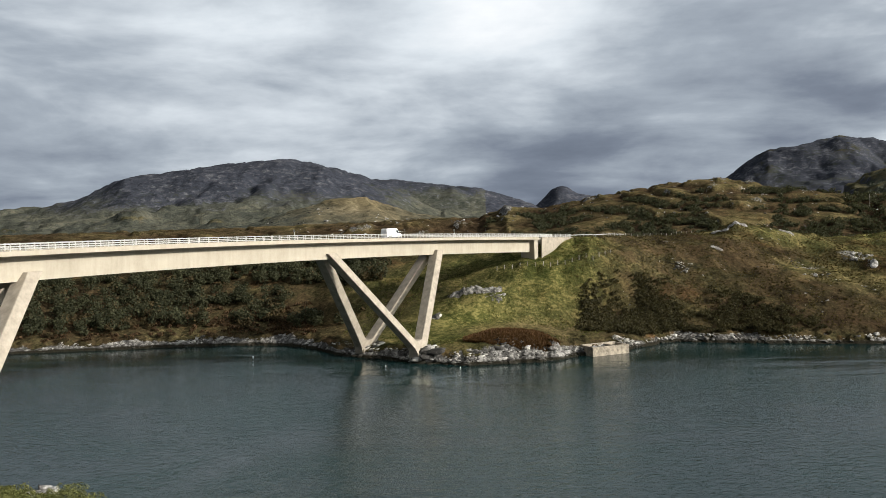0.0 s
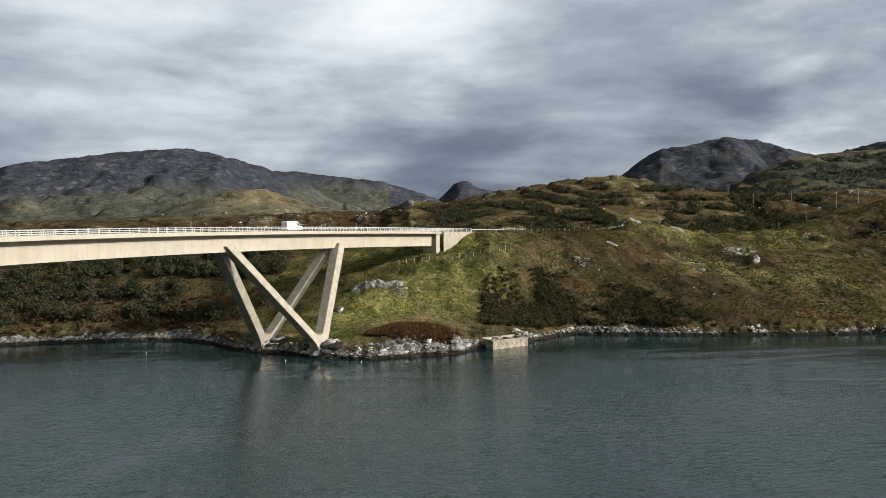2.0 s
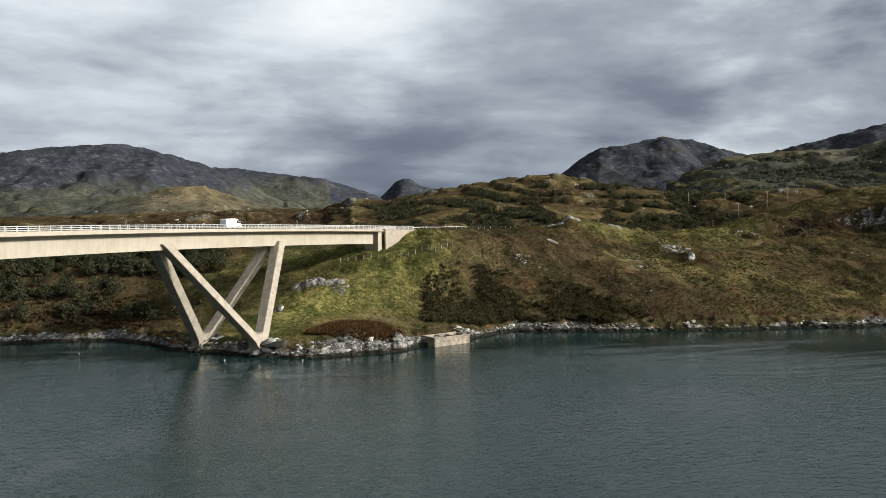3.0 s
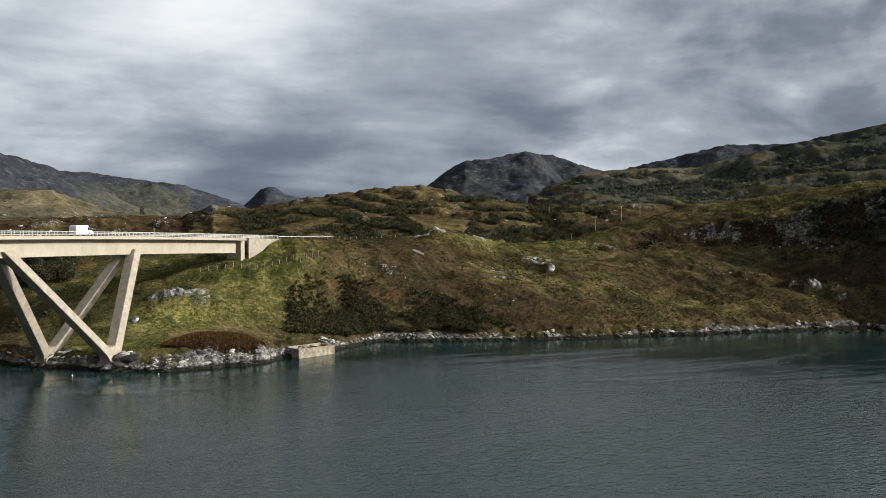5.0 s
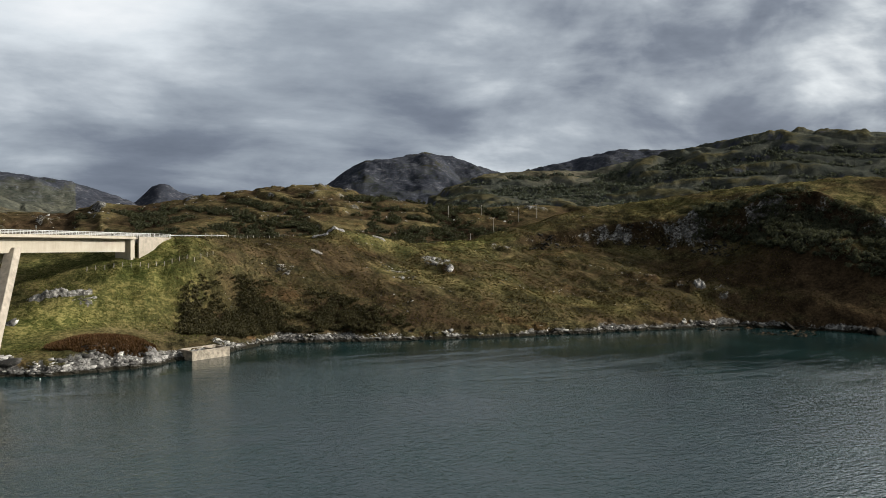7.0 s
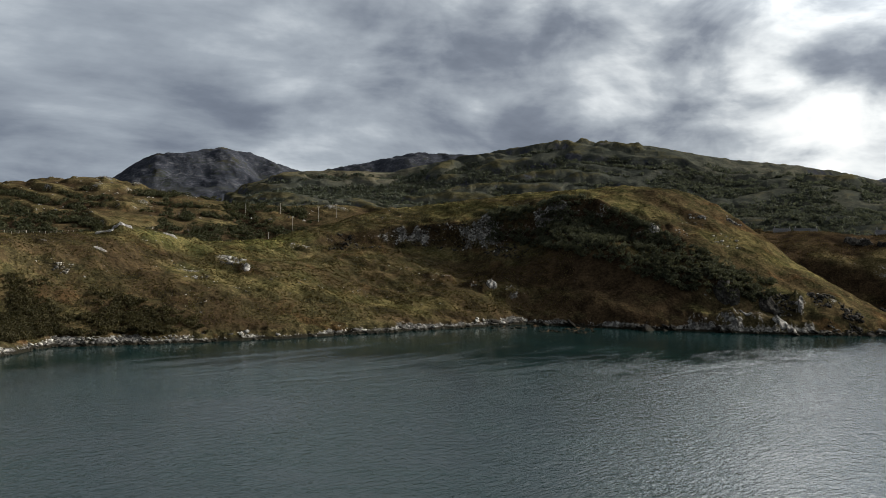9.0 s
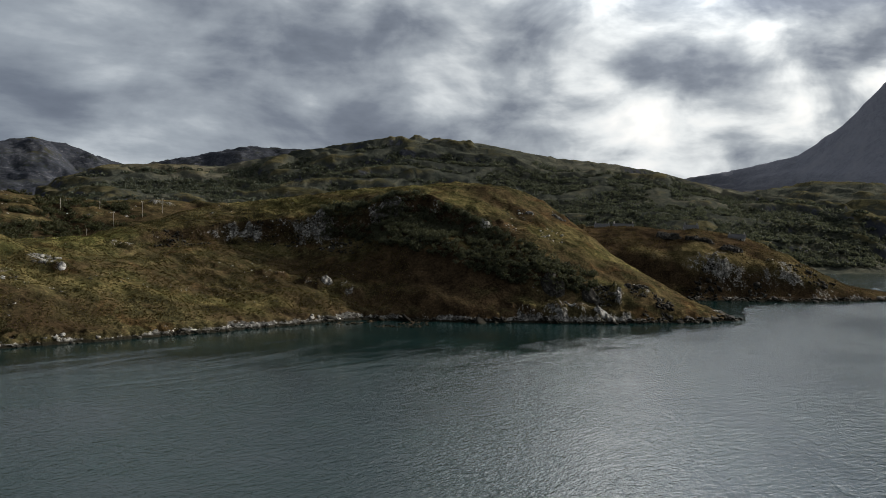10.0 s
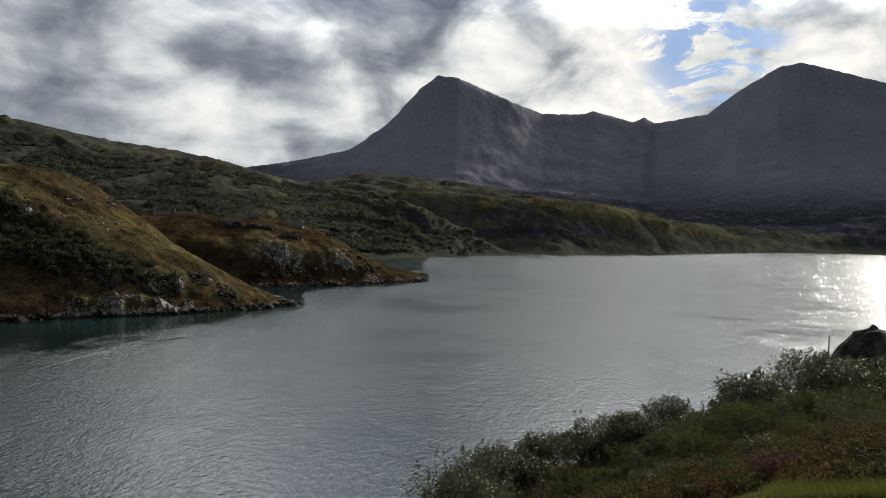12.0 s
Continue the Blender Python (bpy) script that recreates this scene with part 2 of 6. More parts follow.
def make_leaf(name, dark, light, rough=0.85, spec=0.08):
    m, n, at = material(name)
    rnd = n.add("ShaderNodeNewGeometry").outputs["Random Per Island"]
    tone = n.math("ADD", n.math("MULTIPLY", rnd, 0.55), n.math("MULTIPLY", n.noise(at, 0.12, 3.0), 0.5))
    colour = n.ramp(tone, (0.2, dark), (0.8, light))
    b = n.add("ShaderNodeBsdfPrincipled", {"Base Color": colour, "Roughness": rough, "Specular IOR Level": spec})
    through_light = n.add("ShaderNodeBsdfTranslucent", {0: n.mix(1.0, colour, (1.15, 1.12, 0.8), "MULTIPLY")})
    both = n.add("ShaderNodeMixShader", {0: 0.33, 1: b.outputs[0], 2: through_light.outputs[0]})
    n.add("ShaderNodeOutputMaterial", {0: both.outputs[0]})
    return m


def make_rock(name, dark, mid, pale, vary=0.22, spec=0.2):
    m, n, at = material(name)
    big = n.noise(at, 0.5, 6.0, 0.65, 0.8)
    fine = n.noise(at, 4.0, 8.0, 0.7)
    v = n.math("ADD", n.math("MULTIPLY", big, 0.6), n.math("MULTIPLY", fine, 0.4))
    own = n.add("ShaderNodeNewGeometry").outputs["Random Per Island"]
    v = n.math("MULTIPLY_ADD", n.math("SUBTRACT", own, 0.55), vary, v)
    z = n.add("ShaderNodeSeparateXYZ", {0: at}).outputs[2]
    weed = n.step(n.math("ADD", z, n.math("MULTIPLY", big, 1.2)), 1.75, 1.0)
    col = n.ramp(v, (0.36, dark), (0.5, mid), (0.64, pale))
    col = n.mix(weed, col, (0.022, 0.020, 0.014))
    finish(n, col, 0.85, v, 0.3, 0.8, spec=spec)
    return m


FAR_LAND = make_far_land()
LAND, WATER, CONCRETE = make_land(), make_water(), make_concrete()
# darker, greyer concrete than the girder, for legs and wing walls
LEG_CONCRETE = plain("grey_concrete", (0.30, 0.265, 0.215), 0.85, 0.0, 0.2, 0.7)
RAIL = plain("galvanised_rail", (0.42, 0.42, 0.40), 0.5, 0.3)
ASPHALT = plain("asphalt", (0.055, 0.055, 0.057), 0.9)
WHITE = plain("white_paint", (0.80, 0.80, 0.80), 0.35, 0.0, 0.04)
GLASS = plain("dark_glass", (0.02, 0.025, 0.03), 0.08)
RUBBER = plain("rubber", (0.02, 0.02, 0.02), 0.8)
WOOD = plain("grey_wood", (0.32, 0.29, 0.25), 0.85)
BARK = plain("bark", (0.10, 0.085, 0.07), 0.9)
SHORE_ROCK = make_rock("shore_rock", (0.025, 0.024, 0.021), (0.115, 0.111, 0.10), (0.44, 0.425, 0.39), 0.3)
LEAF_WOOD = make_leaf("woodland_leaves", (0.020, 0.024, 0.014), (0.070, 0.072, 0.040))
LEAF_AUTUMN = make_leaf("autumn_leaves", (0.030, 0.025, 0.014), (0.094, 0.072, 0.036))
LEAF_SCRUB = make_leaf("scrub_leaves", (0.022, 0.022, 0.012), (0.082, 0.072, 0.036))
TUFT = make_leaf("moor_grass", (0.036, 0.032, 0.015), (0.150, 0.124, 0.055))
LAWN_TUFT = make_leaf("green_grass", (0.045, 0.055, 0.016), (0.165, 0.162, 0.054))
PALE_ROCK = make_rock("pale_rock", (0.025, 0.024, 0.022), (0.125, 0.12, 0.112), (0.46, 0.445, 0.415), 0.34)
WHITE_ROCK = make_rock("white_rock", (0.05, 0.048, 0.044), (0.21, 0.20, 0.188), (0.52, 0.505, 0.475))
# near-black rock: the shade on cliff and headland is put into its colour
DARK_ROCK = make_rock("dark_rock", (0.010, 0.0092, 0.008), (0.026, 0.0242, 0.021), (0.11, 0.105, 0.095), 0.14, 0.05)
SLATE = plain("grey_slate", (0.20, 0.20, 0.21), 0.7)
HARL = plain("grey_harling", (0.38, 0.37, 0.35), 0.9, 0.0, 0.15)
STAINED = plain("stained_concrete", (0.27, 0.235, 0.185), 0.9, 0.0, 0.45, 0.8)
ROSE_HEATH = make_leaf("flowering_heather", (0.045, 0.026, 0.028), (0.125, 0.070, 0.078))
LEAF_BUSH = make_leaf("bush_leaves", (0.014, 0.018, 0.010), (0.085, 0.09, 0.054), 0.55, 0.25)
LEAF_BROOM = make_leaf("broom_leaves", (0.020, 0.029, 0.012), (0.078, 0.095, 0.042))
# brighter copy of the broom leaves, with the sunshine mixed into the colour
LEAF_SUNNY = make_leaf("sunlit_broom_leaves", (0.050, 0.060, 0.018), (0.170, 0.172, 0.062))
LEAF_RUST = make_leaf("bracken_leaves", (0.024, 0.016, 0.010), (0.095, 0.060, 0.032))
HEATH_TUFT = make_leaf("heath_tufts", (0.028, 0.022, 0.012), (0.100, 0.076, 0.037))
RUST_MOUND = make_leaf("red_bracken", (0.040, 0.024, 0.013), (0.140, 0.078, 0.036))
# birch leaves of the far hill, greyed and evened out for haze
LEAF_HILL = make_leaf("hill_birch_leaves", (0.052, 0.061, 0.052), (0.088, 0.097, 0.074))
LEAF_BIRCH = make_leaf("birch_leaves", (0.026, 0.031, 0.022), (0.092, 0.097, 0.064))
# Crest lines of the hills: bearing (degrees to the right of north), distance, height.
RIDGE2 = [(-60, 620, 30.8), (-14, 620, 34.6), (-6, 620, 36.2), (-1, 620, 37.9), (2.5, 620, 37.6), (4.5, 620, 45.5), (6.9, 620, 43.3), (10.4, 620, 50.8), (14.2, 620, 56.8), (18.5, 620, 61.4), (20.6, 620, 56.8), (22.3, 620, 51.9), (26, 620, 47.0), (29.8, 620, 44.9), (32.5, 620, 47.0), (36, 620, 47.1), (45, 600, 39.3), (60, 560, 33.0)]
HEAD2 = [(58, 520, 34.8), (61.9, 520, 35.9), (65.5, 520, 36.5), (67.8, 518, 35.0), (69.2, 515, 36.1), (72.4, 510, 31.9), (75, 505, 22.4), (77, 500, 12.9), (78.7, 503, 6.2), (79.7, 504, 3.9), (81.1, 508, -0.2)]
BIG = [(22, 1200, 45.6), (25.5, 1200, 67.6), (29.8, 1200, 104.7), (33.2, 1200, 110.0), (37, 1200, 109.8), (38.8, 1200, 118.6), (42.3, 1200, 136.9), (45.7, 1200, 150.2), (48.4, 1200, 161.2), (50.1, 1200, 163.4), (54, 1200, 158.5), (57.5, 1200, 145.0), (60.1, 1200, 135.9), (63.4, 1200, 130.0), (67.2, 1200, 116.9), (68.6, 1200, 107.4), (70.9, 1180, 95.7), (73.2, 1160, 84.9), (76.3, 1130, 79.6), (78.6, 1100, 70.8), (80.6, 1080, 56.6), (82.6, 1070, 39.2), (86.5, 1075, 8.2), (87.7, 1085, 0.0)]
MOOR = [(60, 1900, 99.3), (73.5, 1900, 131.2), (76.2, 1900, 149.9), (79.3, 1900, 148.2), (83.3, 1900, 135.9), (86.4, 1850, 117.0), (90.3, 1800, 99.0), (94.1, 1850, 91.1), (97.8, 1900, 62.8), (101.4, 2150, 55.5), (106.5, 2500, 72.3), (112, 2600, 123.8), (140, 2600, 123.8)]
FRONT4 = [(75, 1320, 20), (76.5, 1318, 60), (78.6, 1312, 88.7), (81.9, 1292, 85.8), (84.5, 1283, 85.4), (88.5, 1302, 82.4), (92.4, 1388, 80.5), (96.2, 1465, 59.2), (99.9, 1672, 42.8), (102.3, 1859, 30.6), (103.9, 1986, 10.8), (105, 2050, 2)]
QUINAG = [(60, 4300, 243.3), (68.6, 4300, 308.8), (71.6, 4250, 346.6), (75.4, 4100, 402.5), (78.1, 3900, 523.6), (80, 3850, 666.2), (81.3, 3850, 736.8), (82.7, 3850, 729.2), (83.6, 3900, 713.7), (86.2, 4000, 653.7), (88.6, 4200, 619.5), (91.3, 4300, 632.7), (92, 4300, 650.3), (94.7, 4300, 593.8), (95.4, 4300, 619.0), (96.1, 4300, 587.7), (97.6, 4250, 600.8), (99.4, 4150, 610.3), (101.4, 4000, 697.3), (103.8, 3900, 779.1), (105.1, 3900, 791.8), (107.7, 3900, 736.8), (109.8, 3950, 697.5), (116, 4000, 524.1), (140, 4200, 326.7)]
LEFT = [(-60, 3000, 137.8), (-40, 3000, 106.3), (-28.1, 3000, 95.8), (-25, 3000, 132.5), (-23.7, 3000, 150.3), (-21, 3000, 219.6), (-18.2, 3000, 238.0), (-14.5, 3000, 266.5), (-10.4, 3000, 282.3), (-8.5, 3000, 262.8), (-5.5, 3000, 219.6), (-2.4, 3000, 144.6), (0.3, 3000, 69.1), (3, 3000, 22.5)]
PALE = [(-40, 1500, 27.8), (-15, 1500, 33.0), (-13.6, 1500, 39.8), (-10.9, 1500, 60.2), (-7.5, 1500, 84.6), (-5.1, 1500, 85.4), (-3.2, 1500, 65.7), (-1.7, 1500, 54.5), (0.3, 1500, 45.8), (3, 1500, 40.9), (6, 1500, 33.0)]
FAR1 = [(-60, 4300, 198.2), (-28.1, 4300, 152.4), (-26.3, 4300, 166.6), (-24, 4300, 153.1), (-10, 4100, 247.9), (-7, 3900, 257.9), (-3.2, 3900, 251.0), (-0.8, 3900, 228.5), (2.7, 3900, 200.5), (6.2, 3900, 122.2), (7.2, 3900, 80.6), (9, 3900, 33.0)]
TOWER = [(4, 4600, 33.0), (6.2, 4600, 105.3), (6.9, 4600, 153.5), (7.6, 4600, 212.1), (8.1, 4600, 227.4), (8.6, 4600, 225.8), (9.0, 4600, 201.7), (9.3, 4600, 186.4), (10.4, 4600, 167.9), (13, 4600, 145.4), (17, 4600, 73.1)]
PEAKR = [(15, 3600, 51.8), (17.5, 3600, 102.1), (18.9, 3600, 190.2), (20.2, 3600, 253.2), (21.6, 3600, 303.7), (23.3, 3600, 310.0), (25.7, 3600, 342.3), (27.6, 3600, 322.6), (30.2, 3600, 269.0), (34, 3600, 196.5), (40, 3600, 95.8)]
BACK3 = [(29, 4500, 190.1), (31, 4500, 284.6), (32.8, 4500, 325.6), (35.1, 4500, 365.0), (38.8, 4500, 433.8), (42.3, 4500, 429.1), (46, 4500, 418.8), (60, 4500, 292.5), (70, 4500, 190.1)]

# ---- land ----
NEAR_HEIGHTS = [  # height of the camera's own bank at 14, 32, 48 and 68 m out, by bearing
    (-181, 31.5, 33, 36, 41), (-115, 31.5, 33, 35, 37), (-75, 30, 29, 28, 27), (-45, 28, 24, 19, 14), (-30, 25, 17, 13, 11), (-24, 24, 15, 10, 8), (-18, 24, 14, 8, 2), (72, 24, 14, 8, 2),
    (80, 25, 18, 13, 5), (85, 26.5, 21, 17.5, 8), (90, 27.3, 23, 19.5, 10), (100, 28.6, 24.8, 22, 15), (106, 29.2, 26.0, 23.8, 19.5), (112, 29.6, 26.8, 25.4, 23), (135, 30, 29, 28, 25), (150, 31.5, 33, 36, 41), (181, 31.5, 33, 36, 41)]
NEAR_SHORE = [(-75, 170), (-45, 150), (-33, 128), (-27, 114), (-23, 106), (-19, 80), (72, 76), (82, 80), (90, 98), (100, 150), (107, 172), (112, 180), (140, 240)]
SHORE = [(-75, 300), (-28, 260), (-22, 250), (-15, 243), (-11, 236), (-8.9, 226), (-7.8, 215), (-5.5, 207), (-3.5, 201), (-1.2, 195), (1.6, 191),
         (6.7, 195), (9, 202), (12.6, 214), (13.2, 218), (15.8, 228), (23, 229), (30.3, 238), (37, 252), (42.5, 271), (47, 288), (54, 287), (62, 297),
         (65.7, 307), (69.5, 320), (72.6, 341)]
BANK = [(-75, 9), (-20, 9), (-9, 6), (-5, 3.6), (0, 5), (5, 6), (9, 5), (12, 4.5), (15, 9), (23, 13), (30, 12), (38, 11), (45, 12), (50, 13), (56, 13),
        (62, 13), (66, 9), (69, 5), (71, 1.5), (72.6, -0.5)]
SLOPE = [(-75, 320, 20), (-25, 300, 18), (-9, 275, 16), (-3, 238, 10), (2, 232, 12), (6.3, 246, 19), (10, 250, 24), (14.5, 262, 20), (19.5, 270, 20),
         (25, 285, 18), (30, 310, 20), (34, 335, 22.5), (38, 341, 23.5), (42, 338, 20), (46, 322, 19), (49, 318, 22), (53, 316, 23), (55, 314, 20),
         (58, 311, 15), (60, 310, 12.5), (63, 312, 9), (66, 314, 7), (69, 325, 4), (71.3, 336, 0.7), (72.6, 345, -1)]
BROW = [(-75, 360, 26), (-15, 330, 24), (-5, 280, 19), (0, 270, 20.5), (6.3, 257, 24), (10, 257, 26.6), (14.5, 272, 24.5), (19.5, 286, 27.5), (25, 303, 22.5),
        (30, 330, 24.5), (34, 350, 29.5), (38, 356, 34), (42, 352, 36), (46, 348, 38.4), (49, 350, 45.2), (51, 353, 47.5), (53, 346, 43), (55, 333, 34),
        (58, 323, 24), (60, 319, 18.5), (62, 317, 14.5), (64, 318, 12), (66.1, 321, 10), (68.7, 329, 5.5), (71.3, 339, 0.9), (72.6, 347, -1.5)]
CREST = [(-75, 400, 30), (-28, 380, 27), (-15, 360, 27), (-9, 330, 25), (-5, 300, 22.5), (0, 290, 24), (3, 277, 26), (6.3, 266, 27.3), (10, 264, 28.2),
         (14.5, 285, 27.3), (18.2, 300, 28.2), (19.5, 300, 31.4), (21, 302, 29.8), (22.9, 306, 27.4), (25.2, 322, 25), (28.9, 347, 26), (33.6, 370, 33.9),
         (35.1, 380, 37.7), (38.1, 395, 41.7), (42.4, 400, 46), (45.8, 400, 49.8), (49, 400, 52), (51.1, 395, 53), (53, 392, 54.7), (56.7, 395, 53.3),
         (59.2, 388, 46.5), (60.3, 384, 40.8), (62.4, 374, 31.4), (63.8, 365, 23.7), (66.1, 352, 15.9), (68.7, 345, 7.8), (71.3, 342, 1), (72.6, 350, -2)]
EDGE2 = [(55, 400), (69.4, 425), (73.1, 441), (76.7, 459), (81.2, 505)]
EDGE3 = [(22, 700), (68, 760), (74, 805), (76.4, 813), (78.7, 836), (80.7, 888), (86.6, 1035), (87.8, 1080)]
BENCH3 = [(22, 880, 45), (60, 900, 50), (70, 900, 48), (73, 905, 38), (74.8, 905, 31), (76.7, 910, 20), (78.7, 915, 8.5), (80.7, 930, 5), (84, 990, 3), (87.8, 1082, -1)]
EDGE4 = [(60, 1250), (84, 1110), (90, 1140), (98, 1404), (105, 1950), (110, 2150), (140, 2200)]


def lattice(ix, iy, seed):
    h = (ix.astype(np.int64) * 374761393 + iy.astype(np.int64) * 668265263 + seed * 974634777) & 0xFFFFFFFF
    h = ((h ^ (h >> 13)) * 1274126177) & 0xFFFFFFFF
    return ((h ^ (h >> 16)) & 0xFFFF) / 65535.0


def bumps(x, y, size, seed, octaves=4, ridged=False):
    """Smooth noise between -1 and 1 whose largest lumps are about size metres."""
    total, amp, norm = 0.0, 1.0, 0.0
    for k in range(octaves):
        u, v = x / size + 17.3 * k, y / size - 9.1 * k
        iu, iv = np.floor(u), np.floor(v)
        fu, fv = u - iu, v - iv
        fu, fv = fu * fu * (3 - 2 * fu), fv * fv * (3 - 2 * fv)
        a, b = lattice(iu, iv, seed + k), lattice(iu + 1, iv, seed + k)
        c, d = lattice(iu, iv + 1, seed + k), lattice(iu + 1, iv + 1, seed + k)
        val = 2 * ((a * (1 - fu) + b * fu) * (1 - fv) + (c * (1 - fu) + d * fu) * fv) - 1
        total = total + amp * (1 - 2 * np.abs(val) if ridged else val)
        norm, amp, size = norm + amp, amp * 0.52, size * 0.49
    return total / norm


def over(table, theta, col=1):
    t = np.array(table)
    return np.interp(theta, t[:, 0], t[:, col])


SEA_BED = -6.0


def pchip(xk, yk, x):
    """Monotone cubic through the knots: crests stay where they are."""
    h = np.diff(xk)
    d = np.diff(yk) / h
    m = np.zeros(len(xk))
    same = d[:-1] * d[1:] > 0
    m[1:-1][same] = 2 * d[:-1][same] * d[1:][same] / (d[:-1][same] + d[1:][same])
    i = np.clip(np.searchsorted(xk, x) - 1, 0, len(h) - 1)
    t = (x - xk[i]) / h[i]
    y = ((1 + 2 * t) * (1 - t) ** 2 * yk[i] + t * (1 - t) ** 2 * h[i] * m[i] + t * t * (3 - 2 * t) * yk[i + 1] + t * t * (t - 1) * h[i] * m[i + 1])
    return np.where((x < xk[0]) | (x > xk[-1]), SEA_BED, y)


def land_profiles(th):
    """The lines that cut one bearing, land by land, as (distances, heights)."""
    n14, n32, n48, n68 = (over(NEAR_HEIGHTS, th, k) for k in (1, 2, 3, 4))
    ns = over(NEAR_SHORE, th)
    if -100 < th < 135:
        yield [0, 3.2, 14, 32, 48, 68, max(ns, 72), max(ns, 72) + 12], [31.4, 31.2, n14, n32, n48, n68, 0.0, SEA_BED]
    else:  # the hillside at the back
        yield [0, 3.2, 14, 32, 48, 68, 400, 4950], [31.4, 31.2, n14, n32, n48, n68, 110.0, 260.0]
    if th < 62:
        cr = over(CREST, th, 1)
        yield [cr + 60, cr + 90, 4950], [SEA_BED, 14.0, 14.0]
    if th < 72.6:
        s, b = over(SHORE, th), over(BANK, th)
        sr, sz = over(SLOPE, th, 1), over(SLOPE, th, 2)
        wr, wz = over(BROW, th, 1), over(BROW, th, 2)
        cr, cz = over(CREST, th, 1), over(CREST, th, 2)
        rr, rz = over(RIDGE2, th, 1), over(RIDGE2, th, 2)
        k = min(1.0, (72.6 - th) / 2)
        # the sheer foot of the headland and the cliff under the brow
        foot = max(0.0, min(1.0, (th - 46) / 4, (68 - th) / 3))
        crag = max(0.0, min(1.0, (th - 30) / 3, (57 - th) / 5))
        b, sz = b + foot * (min(b, 0.72 * sz) - b), sz + 2.0 * foot * max(0.0, min(1.0, (63 - th) / 4))
        apron = 1.9 + 1.5 * math.exp(-((th - 0.5) / 6.5) ** 4)
        rs = [s - 9, s, s + 4, s + 4 + 0.45 * (sr - s), sr, wr, cr, cr + 70, cr + 120, max(rr, cr + 160), max(rr, cr + 160) + 160]
        zs = [SEA_BED, 0, apron * k, max(b, apron * k + 0.2) if b > 0 else b, sz, wz, cz, min(cz - 7 * k, 30), min(cz - 9 * k, 24), rz if th < 60 else min(rz, cz - 10), -2 if th > 60 else 12]
        zs[2] += 2.6 * foot * k
        if crag > 0:
            rs.insert(5, wr - 5)
            zs.insert(5, wz - crag * min(10, 0.72 * (wz - sz)) - (1 - crag) * 5 * (wz - sz) / (wr - sr))
        yield rs, zs
    if 55 < th < 81.2:
        e, cr, cz = over(EDGE2, th), over(HEAD2, th, 1), over(HEAD2, th, 2)
        yield [e - 12, e, e + 5, e + 0.32 * (cr - e), cr, cr + 60, cr + 150], [SEA_BED, 0, min(1.6, cz * 0.4), max(0.5, cz) * 0.68, cz, cz * 0.6, SEA_BED]
    if 20 < th < 87.8:
        e, br, bz = over(EDGE3, th), over(BENCH3, th, 1), over(BENCH3, th, 2)
        cr, cz = over(BIG, th, 1), over(BIG, th, 2)
        k = min(1.0, (th - 20) / 8)
        k = k * k * (3 - 2 * k)
        top = max(cr, br + 10)
        yield [e - 20, e, br, br + 0.5 * (top - br), top, top + 300], [SEA_BED, 0.2 * k - 2 * (1 - k), bz * k, (0.5 * bz + 0.5 * max(bz, cz)) * k, max(bz, cz) * k, SEA_BED]
    if th > 58:
        e, cr, cz = over(EDGE4, th), over(MOOR, th, 1), over(MOOR, th, 2)
        yield [e - 40, e, e + 0.35 * (cr - e), cr, cr + 300, 3100], [SEA_BED, 0, 0.55 * cz, cz, cz * 0.85, cz + 60]
        if 75 < th < 105:
            fr, fz = over(FRONT4, th, 1), over(FRONT4, th, 2)
            e = min(e, fr - 60)
            yield [e - 40, e, e + 0.25 * (fr - e), e + 0.75 * (fr - e), fr, fr + 240, fr + 420], [SEA_BED, 0, 0.2 * fz, 0.88 * fz, fz, 0.8 * fz, 0.55 * fz]
        qr, qz = over(QUINAG, th, 1), over(QUINAG, th, 2)
        yield [2500, 3000, 3000 + 0.5 * (qr - 3000), 3000 + 0.85 * (qr - 3000), qr, 4900], [0, 0.16 * qz, 0.42 * qz, 0.80 * qz, qz, 0.5 * qz]
    for line, front, low in ((LEFT, 1500, 0.35), (PALE, 450, 0.4), (FAR1, 900, 0.4), (TOWER, 900, 0.3), (PEAKR, 1200, 0.35), (BACK3, 1000, 0.4)):
        if line[0][0] < th < line[-1][0]:
            cr, cz = over(line, th, 1), over(line, th, 2)
            k = min(1.0, (th - line[0][0]) / 2, (line[-1][0] - th) / 2)
            cz = 10 + (cz - 10) * k
            yield [cr - front, cr - 0.5 * front, cr, min(cr + front, 4950)], [5, 5 + low * (cz - 5), cz, 10]


def knolls(x, y, size, seed, octaves=4):
    """Rounded knolls between sharp creases, as ice leaves them."""
    u = x + 0.45 * size * bumps(x, y, size * 1.3, seed + 5, 2)
    v = y + 0.45 * size * bumps(x, y, size * 1.3, seed + 9, 2)
    return -bumps(u, v, size, seed, octaves, True)


def band(r, lo, hi):
    """1 between two distances, with soft ends."""
    return np.clip((r - lo) / (0.08 * lo + 1), 0, 1) * np.clip((hi - r) / (0.08 * hi), 0, 1)


